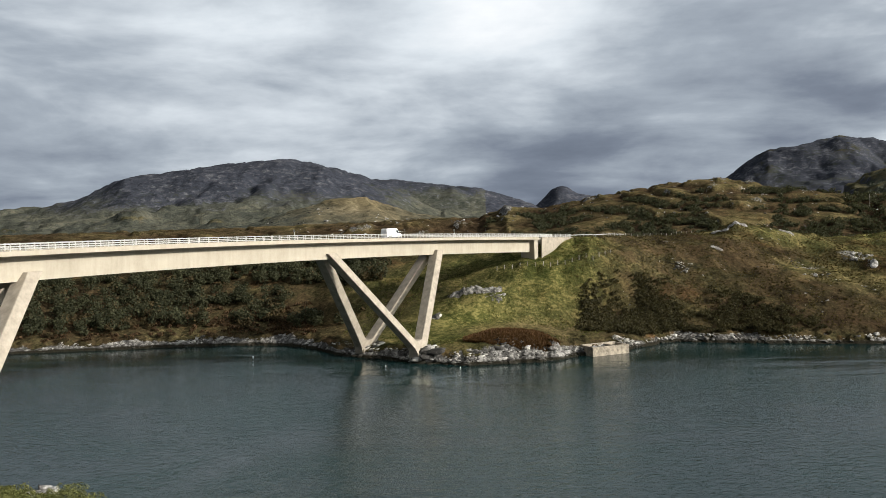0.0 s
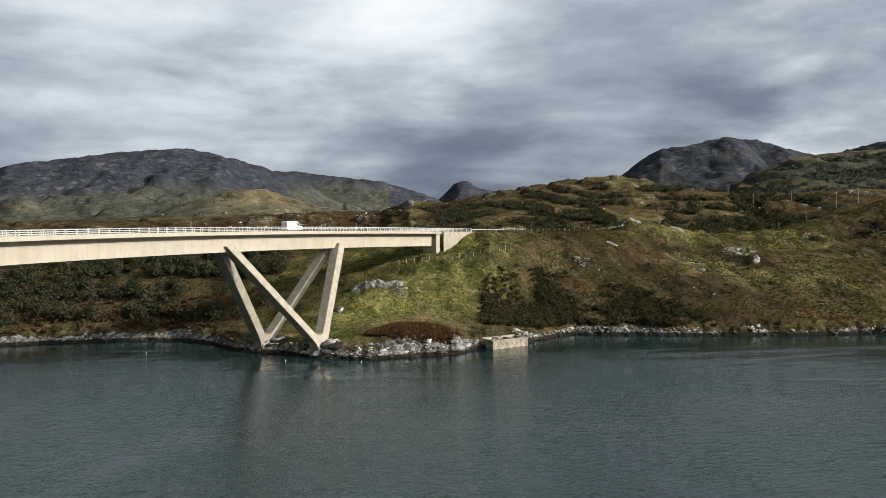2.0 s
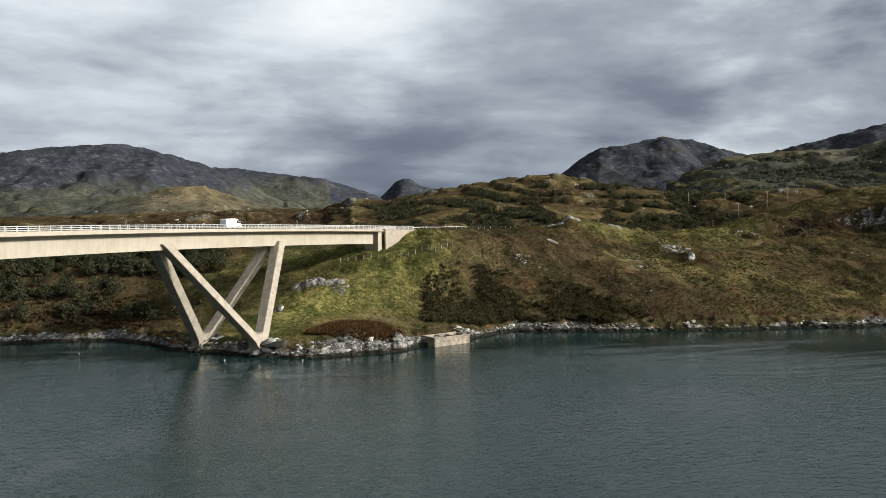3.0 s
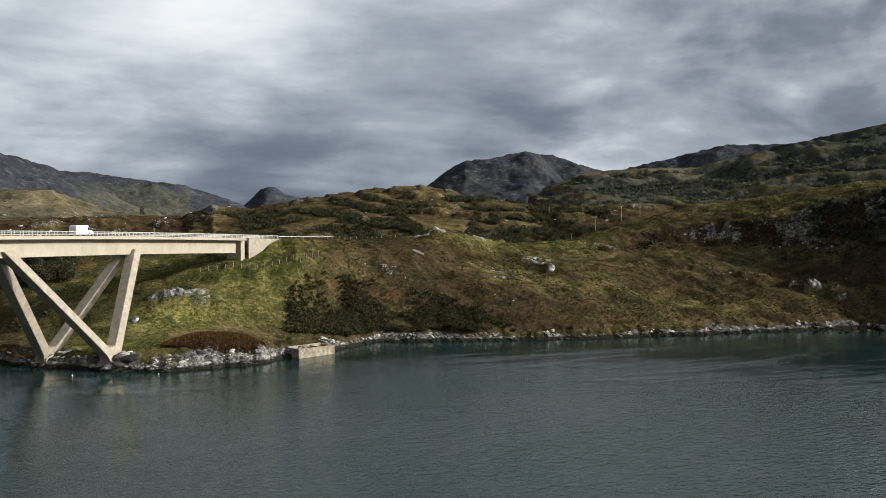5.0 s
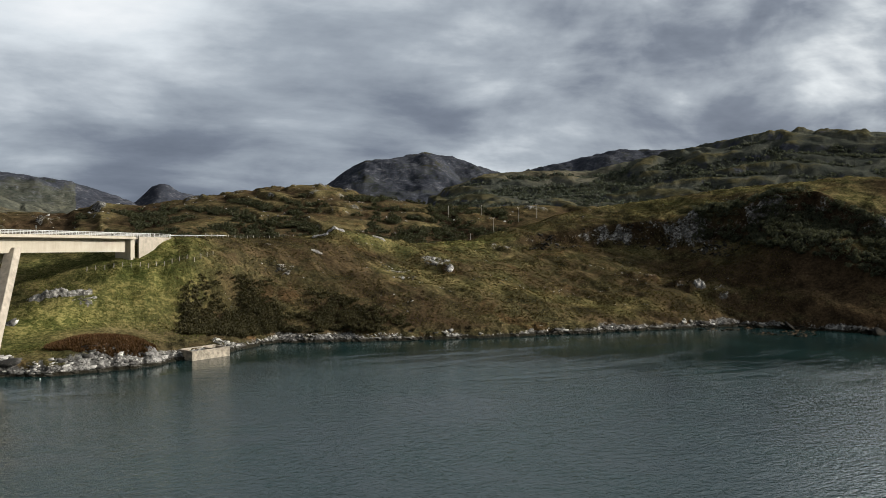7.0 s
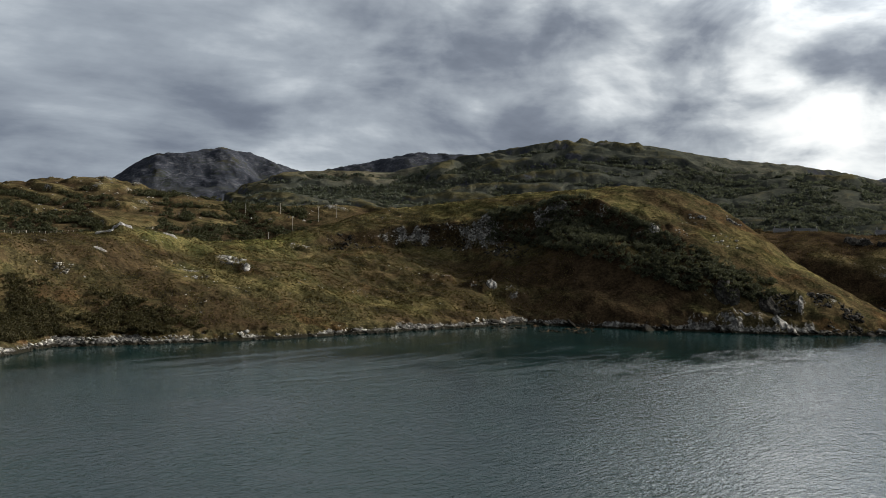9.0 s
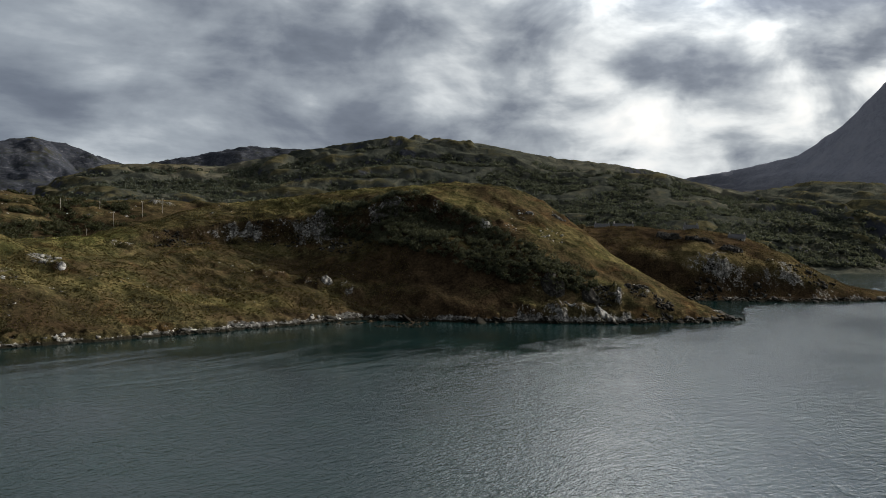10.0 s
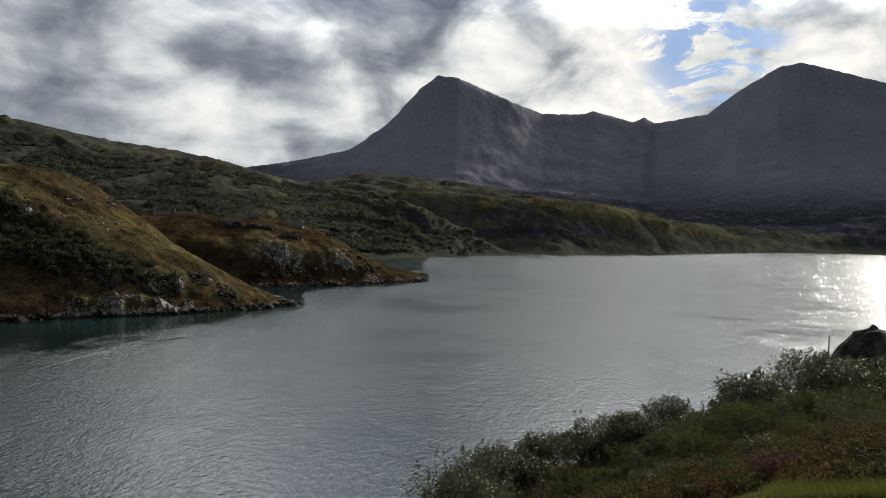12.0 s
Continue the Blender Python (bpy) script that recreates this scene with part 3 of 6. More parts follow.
def rough_land(x, y, r, z):
    """Lumps, ledges and gullies, larger with the scale of the hill."""
    amp = np.clip((z - 0.3) / 9, 0, 1)
    near = np.clip((r - 6) / 40, 0.12, 1)
    th = np.degrees(np.arctan2(x, y))
    out = np.zeros(z.shape)

    def add(lo, hi, lump, keep=None):
        w = band(r, lo, hi) if keep is None else band(r, lo, hi) * keep
        k = (w > 0) & (z > SEA_BED + 0.5)
        out[k] += w[k] * lump(x[k], y[k])

    add(1, 190, lambda a, b: 1.6 * bumps(a, b, 24, 11, 5) + 1.3 * bumps(a, b, 31, 31, 4, True))
    add(183, 430, lambda a, b: 1.3 * bumps(a, b, 24, 11, 5) + 0.9 * knolls(a, b, 26, 31) + 0.55 * knolls(a, b, 8, 37, 3) + 0.22 * bumps(a, b, 3.2, 39, 2))
    add(420, 700, lambda a, b: 5.2 * knolls(a, b, 75, 131) + 1.3 * knolls(a, b, 26, 137, 4) + 0.8 * bumps(a, b, 9, 139, 3, True), np.where(th > 62, 0.6, 1.0))
    # the big hill behind: terraces and hollows that run slantwise down to the water
    add(700, 1330, lambda a, b: 13.0 * knolls((0.85 * a - 0.53 * b) / 2.4, 0.53 * a + 0.85 * b, 120, 151) + 5.0 * knolls((0.85 * a - 0.53 * b) / 1.8, 0.53 * a + 0.85 * b, 50, 157, 4) + 1.8 * bumps(a, b, 17, 159, 3, True))
    add(1330, 2700, lambda a, b: 13 * knolls(a, b, 170, 161) + 6 * knolls(a, b, 66, 163) + 2.0 * bumps(a, b, 28, 167, 3, True))
    add(2000, 4940, lambda a, b: 34 * bumps(a, b, 420, 171, 3, True) + 24 * knolls(a, b, 190, 173) + 13 * bumps(a, b, 80, 177, 4, True), np.where(th > 60, 0.5, np.where(th < 12, 0.6, 0.85)))
    wild = np.clip((th - 28) / 8, 0, 1) * np.clip((75 - th) / 6, 0, 1) * np.clip((r - 215) / 20, 0, 1) * np.clip((560 - r) / 60, 0, 1)
    add(183, 560, lambda a, b: 1.2 * bumps(a, b, 13, 61, 4, True) + 1.1 * bumps(a, b, 34, 67, 3), wild)
    # folds that run slantwise down the near hill
    hill = np.clip((th - 9) / 4, 0, 1) * np.clip((68 - th) / 8, 0, 1) * np.clip((r - 215) / 15, 0, 1) * np.clip((420 - r) / 30, 0, 1)
    add(183, 430, lambda a, b: 1.5 * bumps((0.34 * a - 0.94 * b) / 2.6, 0.94 * a + 0.34 * b, 19, 83, 4, True) - 0.4, hill)
    z = z + amp * near * out
    # ice-cut ledges: steep risers between gentler treads, dipping along the strike
    for lo, hi, tall, size, share in ((425, 690, 9.0, 60, 0.5), (705, 1300, 26.0, 110, 0.5), (1340, 2600, 34.0, 200, 0.35), (2700, 4900, 70.0, 400, 0.12)):
        w = band(r, lo, hi) * np.clip((z - 4) / 8, 0, 1) * share * np.where((th > 60) & (r < 690), 0.4, 1) * np.clip(0.75 + 0.9 * bumps(x, y, 1.6 * size, 197, 2), 0, 1)
        k = w > 0
        u = (z[k] + 1.3 * tall * bumps(x[k], y[k], size, 191, 4) + 0.11 * (0.85 * x[k] - 0.53 * y[k])) / tall
        f = u - np.floor(u)
        g = np.clip((f - 0.55) / 0.4, 0, 1)
        z[k] += w[k] * tall * (g * g * (3 - 2 * g) - f)
    return z


def hold_crests(th, r, z):
    """Lift or lower each hill as a whole, so that its crest keeps its height over the lumps."""
    for table, first, last, front, back, blur in (
            (CREST, -28, 71, 70, 22, 1.6), (RIDGE2, -28, 58, 150, 60, 1.2), (HEAD2, 59, 79, 60, 20, 1.6), (BIG, 26, 84, 260, 70, 1.1), (MOOR, 74, 111, 380, 120, 1.4), (FRONT4, 79, 103, 110, 40, 1.2),
            (PALE, -15, 3, 300, 90, 1.2), (LEFT, -29, 0, 700, 150, 1.0), (FAR1, -30, 7, 500, 100, 0.8), (PEAKR, 16, 33, 700, 120, 0.8),
            (BACK3, 30, 62, 500, 150, 0.9), (QUINAG, 68, 111, 900, 130, 0.7), (TOWER, 5, 15, 350, 100, 0.4)):
        k = np.where((th >= first) & (th <= last))[0]
        off = np.zeros(len(k))
        for n, i in enumerate(k):
            cr, cz = over(table, th[i], 1), over(table, th[i], 2)
            w = (r > cr - front) & (r < cr + back)
            off[n] = (cz - EYE) / cr - ((z[i, w] - EYE) / r[w]).max()
        step = max(1, int(blur / 0.125))
        core = np.hanning(2 * step + 3)[1:-1]
        off = np.convolve(np.pad(off, step, mode="edge"), core / core.sum(), mode="valid")
        for n, i in enumerate(k):
            cr = over(table, th[i], 1)
            w = np.clip((r - (cr - front)) / (0.7 * front), 0, 1) * np.clip((cr + 2 * back - r) / back, 0, 1)
            z[i] += w * off[n] * r * (z[i] > 1)
    return z


CRAGS = [  # bearing, distance, half width, half depth, height of bedrock that breaks through the turf
    (43.5, 305, 6.5, 5, 3.0), (40.6, 311, 8, 3.5, 1.8), (45.8, 300, 5, 4, 1.2), (31.2, 329, 7, 3, 1.6), (34.4, 343, 9, 4, 2.2), (38.4, 350, 10, 5, 2.6), (43.4, 347, 9, 6, 2.8), (48.5, 346, 8, 5, 2.0),
    (55.3, 337, 3.5, 3.5, 2.2), (64.4, 317, 2.2, 8, 2.2), (66.0, 326, 5, 3, 1.8), (60.2, 300, 6, 5, 2.8), (62.4, 303, 6, 3.5, 1.6), (64.8, 307, 6, 3, 1.3), (58.2, 296, 6, 4, 1.6),
    (59.6, 346, 4, 2, 0.9), (57.8, 352, 4, 2, 0.7), (1.6, 236, 6.0, 2.4, 1.5), (3.6, 232, 3, 1.5, 0.6), (7.4, 199.5, 3.5, 3, 1.5), (4.0, 196.5, 6, 2.2, 0.9), (-1.4, 197, 5, 2.5, 0.8),
    (16.5, 290, 3, 2.2, 1.0), (15.3, 275, 3, 3, 0.8), (26.4, 297, 6, 3, 0.8), (27.5, 288, 2.2, 4.5, 1.2), (24.0, 281, 5, 3, 0.5), (11.6, 226, 4, 3, 0.7),
    (71.0, 450, 14, 7, 2.5), (75.0, 472, 12, 8, 2.0),
    (-8.5, 520, 9, 6, 2.5), (-5.8, 560, 10, 8, 3.0), (-4.0, 500, 8, 5, 2.0), (-1.2, 540, 10, 7, 2.5), (1.4, 575, 9, 6, 2.0), (4.4, 600, 6, 8, 2.5), (10.4, 590, 8, 6, 2.0),
    (15.6, 612, 9, 6, 2.0), (18.6, 610, 6, 6, 2.0), (20.9, 608, 12, 6, 2.0), (23.5, 600, 12, 6, 2.0), (21.0, 545, 9, 5, 1.6), (27.6, 600, 12, 5, 1.5), (33.5, 590, 12, 6, 2.0), (37.0, 560, 12, 6, 2.0),
    (43.0, 398, 9, 4, 0.9), (47.0, 400, 9, 4, 0.9)]


def break_through(th, r, x, y, z):
    """Lift the crags out of the land; gives back how bare each place is."""
    bare = np.zeros(z.shape)
    for b, d, wide, deep, tall in CRAGS:
        i0, i1 = np.searchsorted(th, [b - math.degrees(2 * wide / d), b + math.degrees(2 * wide / d)])
        j0, j1 = np.searchsorted(r, [d - 2 * deep, d + 2 * deep])
        cut = (slice(i0, i1), slice(j0, j1))
        px, py = x[cut], y[cut]
        u, v = np.radians(th[i0:i1, None] - b) * d / wide, (r[None, j0:j1] - d) / deep
        m = np.clip(1.7 * (1.0 - u ** 2 - v ** 2 + 0.8 * bumps(px, py, 0.5 * min(wide, deep) + 1, 229, 3)), 0, 1)
        step = bumps(px, py, 3.0, 221, 3, True) + 0.6 * bumps(px, py, 1.4, 223, 2)
        z[cut] += m * tall * (0.35 + 0.55 * np.round(1.8 * step) / 1.8)
        bare[cut] = np.maximum(bare[cut], m)
    return bare


def terrain_grid():
    th = np.unique(np.round(np.concatenate([np.arange(-180, -30, 2.0), np.arange(-30, 112, 0.125), np.arange(112, 180.1, 2.0)]), 4))
    r = np.concatenate([[0.0], np.arange(0.6, 20, 0.8), np.arange(20, 75, 1.6), np.arange(75, 183, 6.0), np.arange(183, 300, 0.9), np.arange(300, 420, 1.3),
                        np.arange(420, 700, 2.6), np.arange(700, 1260, 5.5), np.arange(1260, 1640, 9.0), np.arange(1640, 2560, 23.0), np.arange(2560, 4680, 19.0), [4700, 4820, 4950]])
    zz = np.full((len(th), len(r)), SEA_BED)
    for i, t in enumerate(th):
        for rs, zs in land_profiles(float(t)):
            zz[i] = np.maximum(zz[i], pchip(np.array(rs, float), np.array(zs, float), r))
    a = np.radians(th)[:, None]
    x, y = np.sin(a) * r, np.cos(a) * r
    rr = np.broadcast_to(r, x.shape)
    zz = hold_crests(th, r, rough_land(x, y, rr, zz))
    # coves and spurs along the waterline
    edge = (rr > 183) & (rr < 560) & (zz > -4) & (zz < 6)
    zz[edge] += 1.5 * bumps(x[edge], y[edge], 10, 43, 3) * np.exp(-((zz[edge] - 0.9) / 1.6) ** 2)
    edge = (rr > 183) & (rr < 560) & (zz > -0.8) & (zz < 4.5)
    crag = bumps(x[edge], y[edge], 3.4, 47, 3, True) + 0.6 * bumps(x[edge], y[edge], 1.5, 49, 2)
    zz[edge] += 0.75 * np.round(1.6 * crag) / 1.6 * np.clip((zz[edge] + 0.8) / 0.8, 0, 1) * np.clip((4.5 - zz[edge]) / 2.2, 0, 1)
    bare = break_through(th, r, x, y, zz)
    tt = np.broadcast_to(th[:, None], x.shape)
    # the bracken mound on the point
    zz = zz + 1.9 * np.exp(-(((tt - 4.9) / 2.6) ** 4 + ((rr - 203) / 5.5) ** 4))
    return th, r, x, y, zz, bare


def smoothed(z, n, axis):
    """Running mean over 2n + 1 steps."""
    pad = [(n, n) if k == axis else (0, 0) for k in (0, 1)]
    c = np.cumsum(np.pad(z, pad, mode="edge"), axis=axis)
    c = np.concatenate([np.zeros_like(np.take(c, [0], axis)), c], axis)
    m = z.shape[axis]
    return (np.take(c, range(2 * n + 1, m + 2 * n + 1), axis) - np.take(c, range(m), axis)) / (2 * n + 1)


GRID_T, GRID_R, GRID_X, GRID_Y, GRID_Z, GRID_BARE = terrain_grid()
# how far each place stands above (+) or below (-) the land round it, in parts of the usual relief there
GRID_PROUD = GRID_Z - smoothed(smoothed(GRID_Z, 9, 1), 24, 0)
GRID_PROUD = np.clip(GRID_PROUD / np.interp(GRID_R, [0, 250, 420, 600, 1000, 2000, 4000], [1.0, 1.0, 1.2, 2.2, 5.0, 8.0, 22.0])[None, :], -2, 2)


def sample(grid, th, r):
    """A value of the land's grid at many places."""
    i = np.clip(np.searchsorted(GRID_T, th) - 1, 0, len(GRID_T) - 2)
    j = np.clip(np.searchsorted(GRID_R, r) - 1, 0, len(GRID_R) - 2)
    v = (r - GRID_R[j]) / (GRID_R[j + 1] - GRID_R[j])
    u = (th - GRID_T[i]) / (GRID_T[i + 1] - GRID_T[i])
    return (grid[i, j] * (1 - v) + grid[i, j + 1] * v) * (1 - u) + (grid[i + 1, j] * (1 - v) + grid[i + 1, j + 1] * v) * u


def ground_at(x, y):
    """Height of the land at a place."""
    t, r = math.degrees(math.atan2(x, y)), math.hypot(x, y)
    i = int(np.clip(np.searchsorted(GRID_T, t) - 1, 0, len(GRID_T) - 2))
    j = int(np.clip(np.searchsorted(GRID_R, r) - 1, 0, len(GRID_R) - 2))
    u = (t - GRID_T[i]) / (GRID_T[i + 1] - GRID_T[i])
    v = (r - GRID_R[j]) / (GRID_R[j + 1] - GRID_R[j])
    z = GRID_Z
    return float((z[i, j] * (1 - v) + z[i, j + 1] * v) * (1 - u) + (z[i + 1, j] * (1 - v) + z[i + 1, j + 1] * v) * u)


def polar(bearing, r):
    a = radians(bearing)
    return math.sin(a) * r, math.cos(a) * r


def spot(bearing, r):
    x, y = polar(bearing, r)
    return Vector((x, y, ground_at(x, y)))


def blob(t, r, bearing, dist, wide, deep):
    """1 inside an oval patch of land, fading to 0."""
    return np.exp(-(((t - bearing) / wide) ** 2 + ((r - dist) / deep) ** 2))


def fast_mesh(name, verts, faces, mat, kind_label="", category="", kind="", parent=None, group=""):
    """verts (n, 3), faces (m, 3 or 4) as arrays."""
    me = bpy.data.meshes.new(name)
    k = faces.shape[1]
    me.vertices.add(len(verts))
    me.vertices.foreach_set("co", np.ascontiguousarray(verts, dtype=np.float32).ravel())
    me.loops.add(faces.size)
    me.loops.foreach_set("vertex_index", np.ascontiguousarray(faces, dtype=np.int32).ravel())
    me.polygons.add(len(faces))
    me.polygons.foreach_set("loop_start", np.arange(0, faces.size, k, dtype=np.int32))
    me.update(calc_edges=True)
    me.materials.append(mat)
    ob = new(name, me)
    ob.parent = parent
    return tagged(ob, kind_label, category, group, kind)


def build_land():
    nt, nr = GRID_Z.shape
    co = np.stack([GRID_X, GRID_Y, GRID_Z], -1).reshape(-1, 3)
    i, j = np.meshgrid(np.arange(nt - 1), np.arange(nr - 1), indexing="ij")
    a = (i * nr + j).ravel()
    quads = np.stack([a, a + 1, a + nr + 1, a + nr], -1)
    # drop what lies deep under the water
    deep = (co[quads][:, :, 2].max(axis=1) < -4.5)
    quads = quads[~deep][:, ::-1]
    me = bpy.data.meshes.new("ground")
    me.vertices.add(len(co))
    me.vertices.foreach_set("co", co.ravel())
    me.loops.add(quads.size)
    me.loops.foreach_set("vertex_index", quads.ravel().astype(np.int32))
    me.polygons.add(len(quads))
    me.polygons.foreach_set("loop_start", np.arange(0, quads.size, 4, dtype=np.int32))
    me.update(calc_edges=True)
    me.polygons.foreach_set("use_smooth", np.ones(len(quads), bool))
    me.update()
    # what grows where
    t = np.broadcast_to(GRID_T[:, None], GRID_Z.shape)
    r = np.broadcast_to(GRID_R[None, :], GRID_Z.shape)
    x, y, z = GRID_X, GRID_Y, GRID_Z
    dz = np.gradient(z, axis=1) / np.gradient(GRID_R)[None, :]
    dzt = np.gradient(z, axis=0) / (np.gradient(np.radians(GRID_T))[:, None] * np.maximum(r, 0.5))
    steep = np.hypot(dz, dzt)
    n1 = bumps(x, y, 35, 71, 4)
    n2 = bumps(x, y, 9, 91, 3)
    grass = 1.3 * blob(t, r, 1.0, 218, 6.0, 17) + 0.65 * blob(t, r, 7.5, 246, 4.5, 16) + 0.6 * blob(t, r, 0, 262, 7, 20) + 1.2 * blob(t, r, 28, 345, 4, 24)
    grass += 0.5 * blob(t, r, 36, 282, 8, 18) + 0.3 * blob(t, r, 24, 300, 6, 14) + 0.1 * blob(t, r, 58, 350, 5, 18) + 0.35 * blob(t, r, 47, 385, 9, 22) + 0.55 * blob(t, r, 108, 12, 12, 5)
    grass += 0.5 * blob(t, r, 9, 262, 4, 9) + 0.2 * blob(t, r, 54, 374, 9, 24)
    grass += 0.9 * blob(t, r, -5, 1420, 5, 160) + 0.45 * blob(t, r, 33, 1150, 6, 60) + 0.3 * blob(t, r, 84, 1000, 4, 60)
    # streaks of grass and heath along the terraces, slanting down to the east
    along = np.radians(t) * r
    slant = bumps(0.30 * along + 0.1 * n1, 1.5 * (z + 0.13 * along) + 1.6 * n1, 9, 73, 4) * np.clip((t - 6) / 5, 0, 1) * (r > 190) * (r < 440)
    grass -= 1.0 * blob(t, r, 4.5, 216, 5.5, 6.0)
    grass = np.clip(grass + 0.45 * slant + 0.22 * n1 - 0.12, 0, 1) * (z > 2) * np.where((t > 60) & (r > 690), 0.25, 1)
    grass *= np.where((t > 30) & (t < 60) & (r > 285) & (r < 375), np.clip(1.6 - 1.3 * steep, 0, 1), 1)
    # heath cover, which on the headland's face also paints in its shade
    heath = blob(t, r, 4.6, 202, 3.2, 6) + 1.0 * blob(t, r, 54, 306, 8, 22) + 0.8 * blob(t, r, 72, 470, 9, 60) + 0.7 * blob(t, r, 49, 325, 6, 22)
    heath += 0.9 * np.clip((t - 30) / 4, 0, 1) * np.clip((60 - t) / 4, 0, 1) * np.clip((steep - 0.6) * 3, 0, 1) * (r > 285) * (r < 375)
    heath += 0.7 * blob(t, r, 100, 20, 14, 9) + 0.6 * blob(t, r, 24, 242, 9, 8) + 0.15 * blob(t, r, 18, 272, 8, 26) + 0.9 * blob(t, r, 11, 238, 3, 14)
    heath += np.where((t > 60) & (r > 395), 0.7, 0) + np.where(r > 640, 0.55, 0) + np.where((t < -6) & (r > 180), 0.6, 0)
    heath = np.clip(heath - 1.1 * slant + 0.42 * blob(t, r, 20, 270, 8, 30) + 0.45 * n2 + 0.30 * n1 - 0.12, 0, 1)
    # past 690 m this channel carries the haze tone of the far massif
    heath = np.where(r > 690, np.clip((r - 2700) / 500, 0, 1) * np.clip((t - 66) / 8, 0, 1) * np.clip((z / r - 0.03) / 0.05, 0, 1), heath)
    rock = np.clip((steep - 0.95) * 1.1, 0, 0.55) * np.where(r > 1300, 0.3, 1) + 0.22 * np.clip(n2 + n1 - 0.45, 0, 1)
    rock *= np.where((t > 28) & (r > 285) & (r < 370), 0.5, 1)
    rock += 0.25 * blob(t, r, 43.5, 349, 2.2, 8) * np.clip(2 * n2, 0, 1)
    rock *= np.where((t > 60) & (r > 395) & (r < 690), 0.6, 1)
    rock *= np.where((t > 9) & (t < 16) & (r < 300), 0.1, 1)
    beach = np.where((r > 180) & (r < 560), np.clip(1.3 - np.abs(z - 0.7 - 1.3 * n2 - 0.5 * n1) / 1.3, 0, 1), 0)
    rock += np.where(t > 12, 0.6, 0.9) * beach * (t < 48) + 0.45 * beach * (t >= 48) + 0.9 * np.clip(blob(t, r, 5.6, 197, 4.2, 5), 0, 1) * (z > 0) * (z < 3.4)
    rock += np.where(r > 2200, np.where((t > 13) & (t < 70), 0.42, np.where(t <= 3, 0.66 * np.clip((z / r - 0.028) / 0.04, 0, 1) - 0.05, 0.62)) + 0.3 * bumps(x, y, 130, 51, 5), np.where(r > 690, -0.12 + 0.3 * bumps(x, y, 60, 51, 5), 0))
    rock = np.clip(rock * np.where(r < 60, 0.1, 1) + GRID_BARE * np.where((r > 400) & (t > 60), 0.16, np.where((t > 29) & (r < 400), 0.30, 0.40)), 0, 1)
    # pale straw cover; on the headland's top it stands for the sunshine there
    bleached = 0.55 * blob(t, r, 52, 380, 10, 20) + 0.15 * blob(t, r, 58.5, 360, 4, 16) + 0.7 * blob(t, r, 40, 280, 8, 14) + 0.5 * blob(t, r, 31, 268, 8, 22)
    bleached += 0.6 * blob(t, r, 41, 400, 9, 20) + 0.4 * blob(t, r, 28, 345, 5, 30) + 1.1 * blob(t, r, 4.5, 216, 6, 7)
    bleached = np.clip(bleached + 0.8 * slant + 0.35 * n1 + 0.25 * n2 - 0.15, 0, 1) * (z > 2) * np.clip(1.7 - 1.4 * steep, 0, 1)
    # grass and bare rock on the knolls behind, heath in the hollows
    proud = GRID_PROUD
    mid = (r > 420) & (r <= 690)
    heath = np.where(mid, np.clip(0.75 - 0.55 * proud + 0.4 * n1 + np.where(t > 60, 0.5, 0), 0, 1), heath)
    bleached = np.where(mid, np.clip(np.where(t < 42, 0.12, 0.0) + 0.3 * proud + 0.3 * n2 + 0.15 * n1 + np.where(t > 60, 0.15 * proud - 0.25, 0), 0, 1), bleached)
    rock = np.where(mid, np.clip(rock + 0.28 * np.clip(proud - 0.7, 0, 1) * np.clip(0.6 + n2, 0, 1), 0, 0.8), rock)
    bleached = np.where(r > 690, np.clip(0.26 + 0.5 * proud + 0.2 * n1 - np.where((t < 13) & (r > 2200), 0.3, 0), 0, 1), bleached)
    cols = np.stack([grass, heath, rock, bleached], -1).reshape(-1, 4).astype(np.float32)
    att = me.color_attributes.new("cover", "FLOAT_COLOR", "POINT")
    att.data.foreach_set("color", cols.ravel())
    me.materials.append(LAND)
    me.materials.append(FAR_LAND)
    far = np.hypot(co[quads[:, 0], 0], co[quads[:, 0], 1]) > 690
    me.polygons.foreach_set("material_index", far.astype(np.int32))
    return tagged(new("ground", me), "rough moorland hills of straw grass, bracken and grey rock", "hills", kind="structure")


build_land()


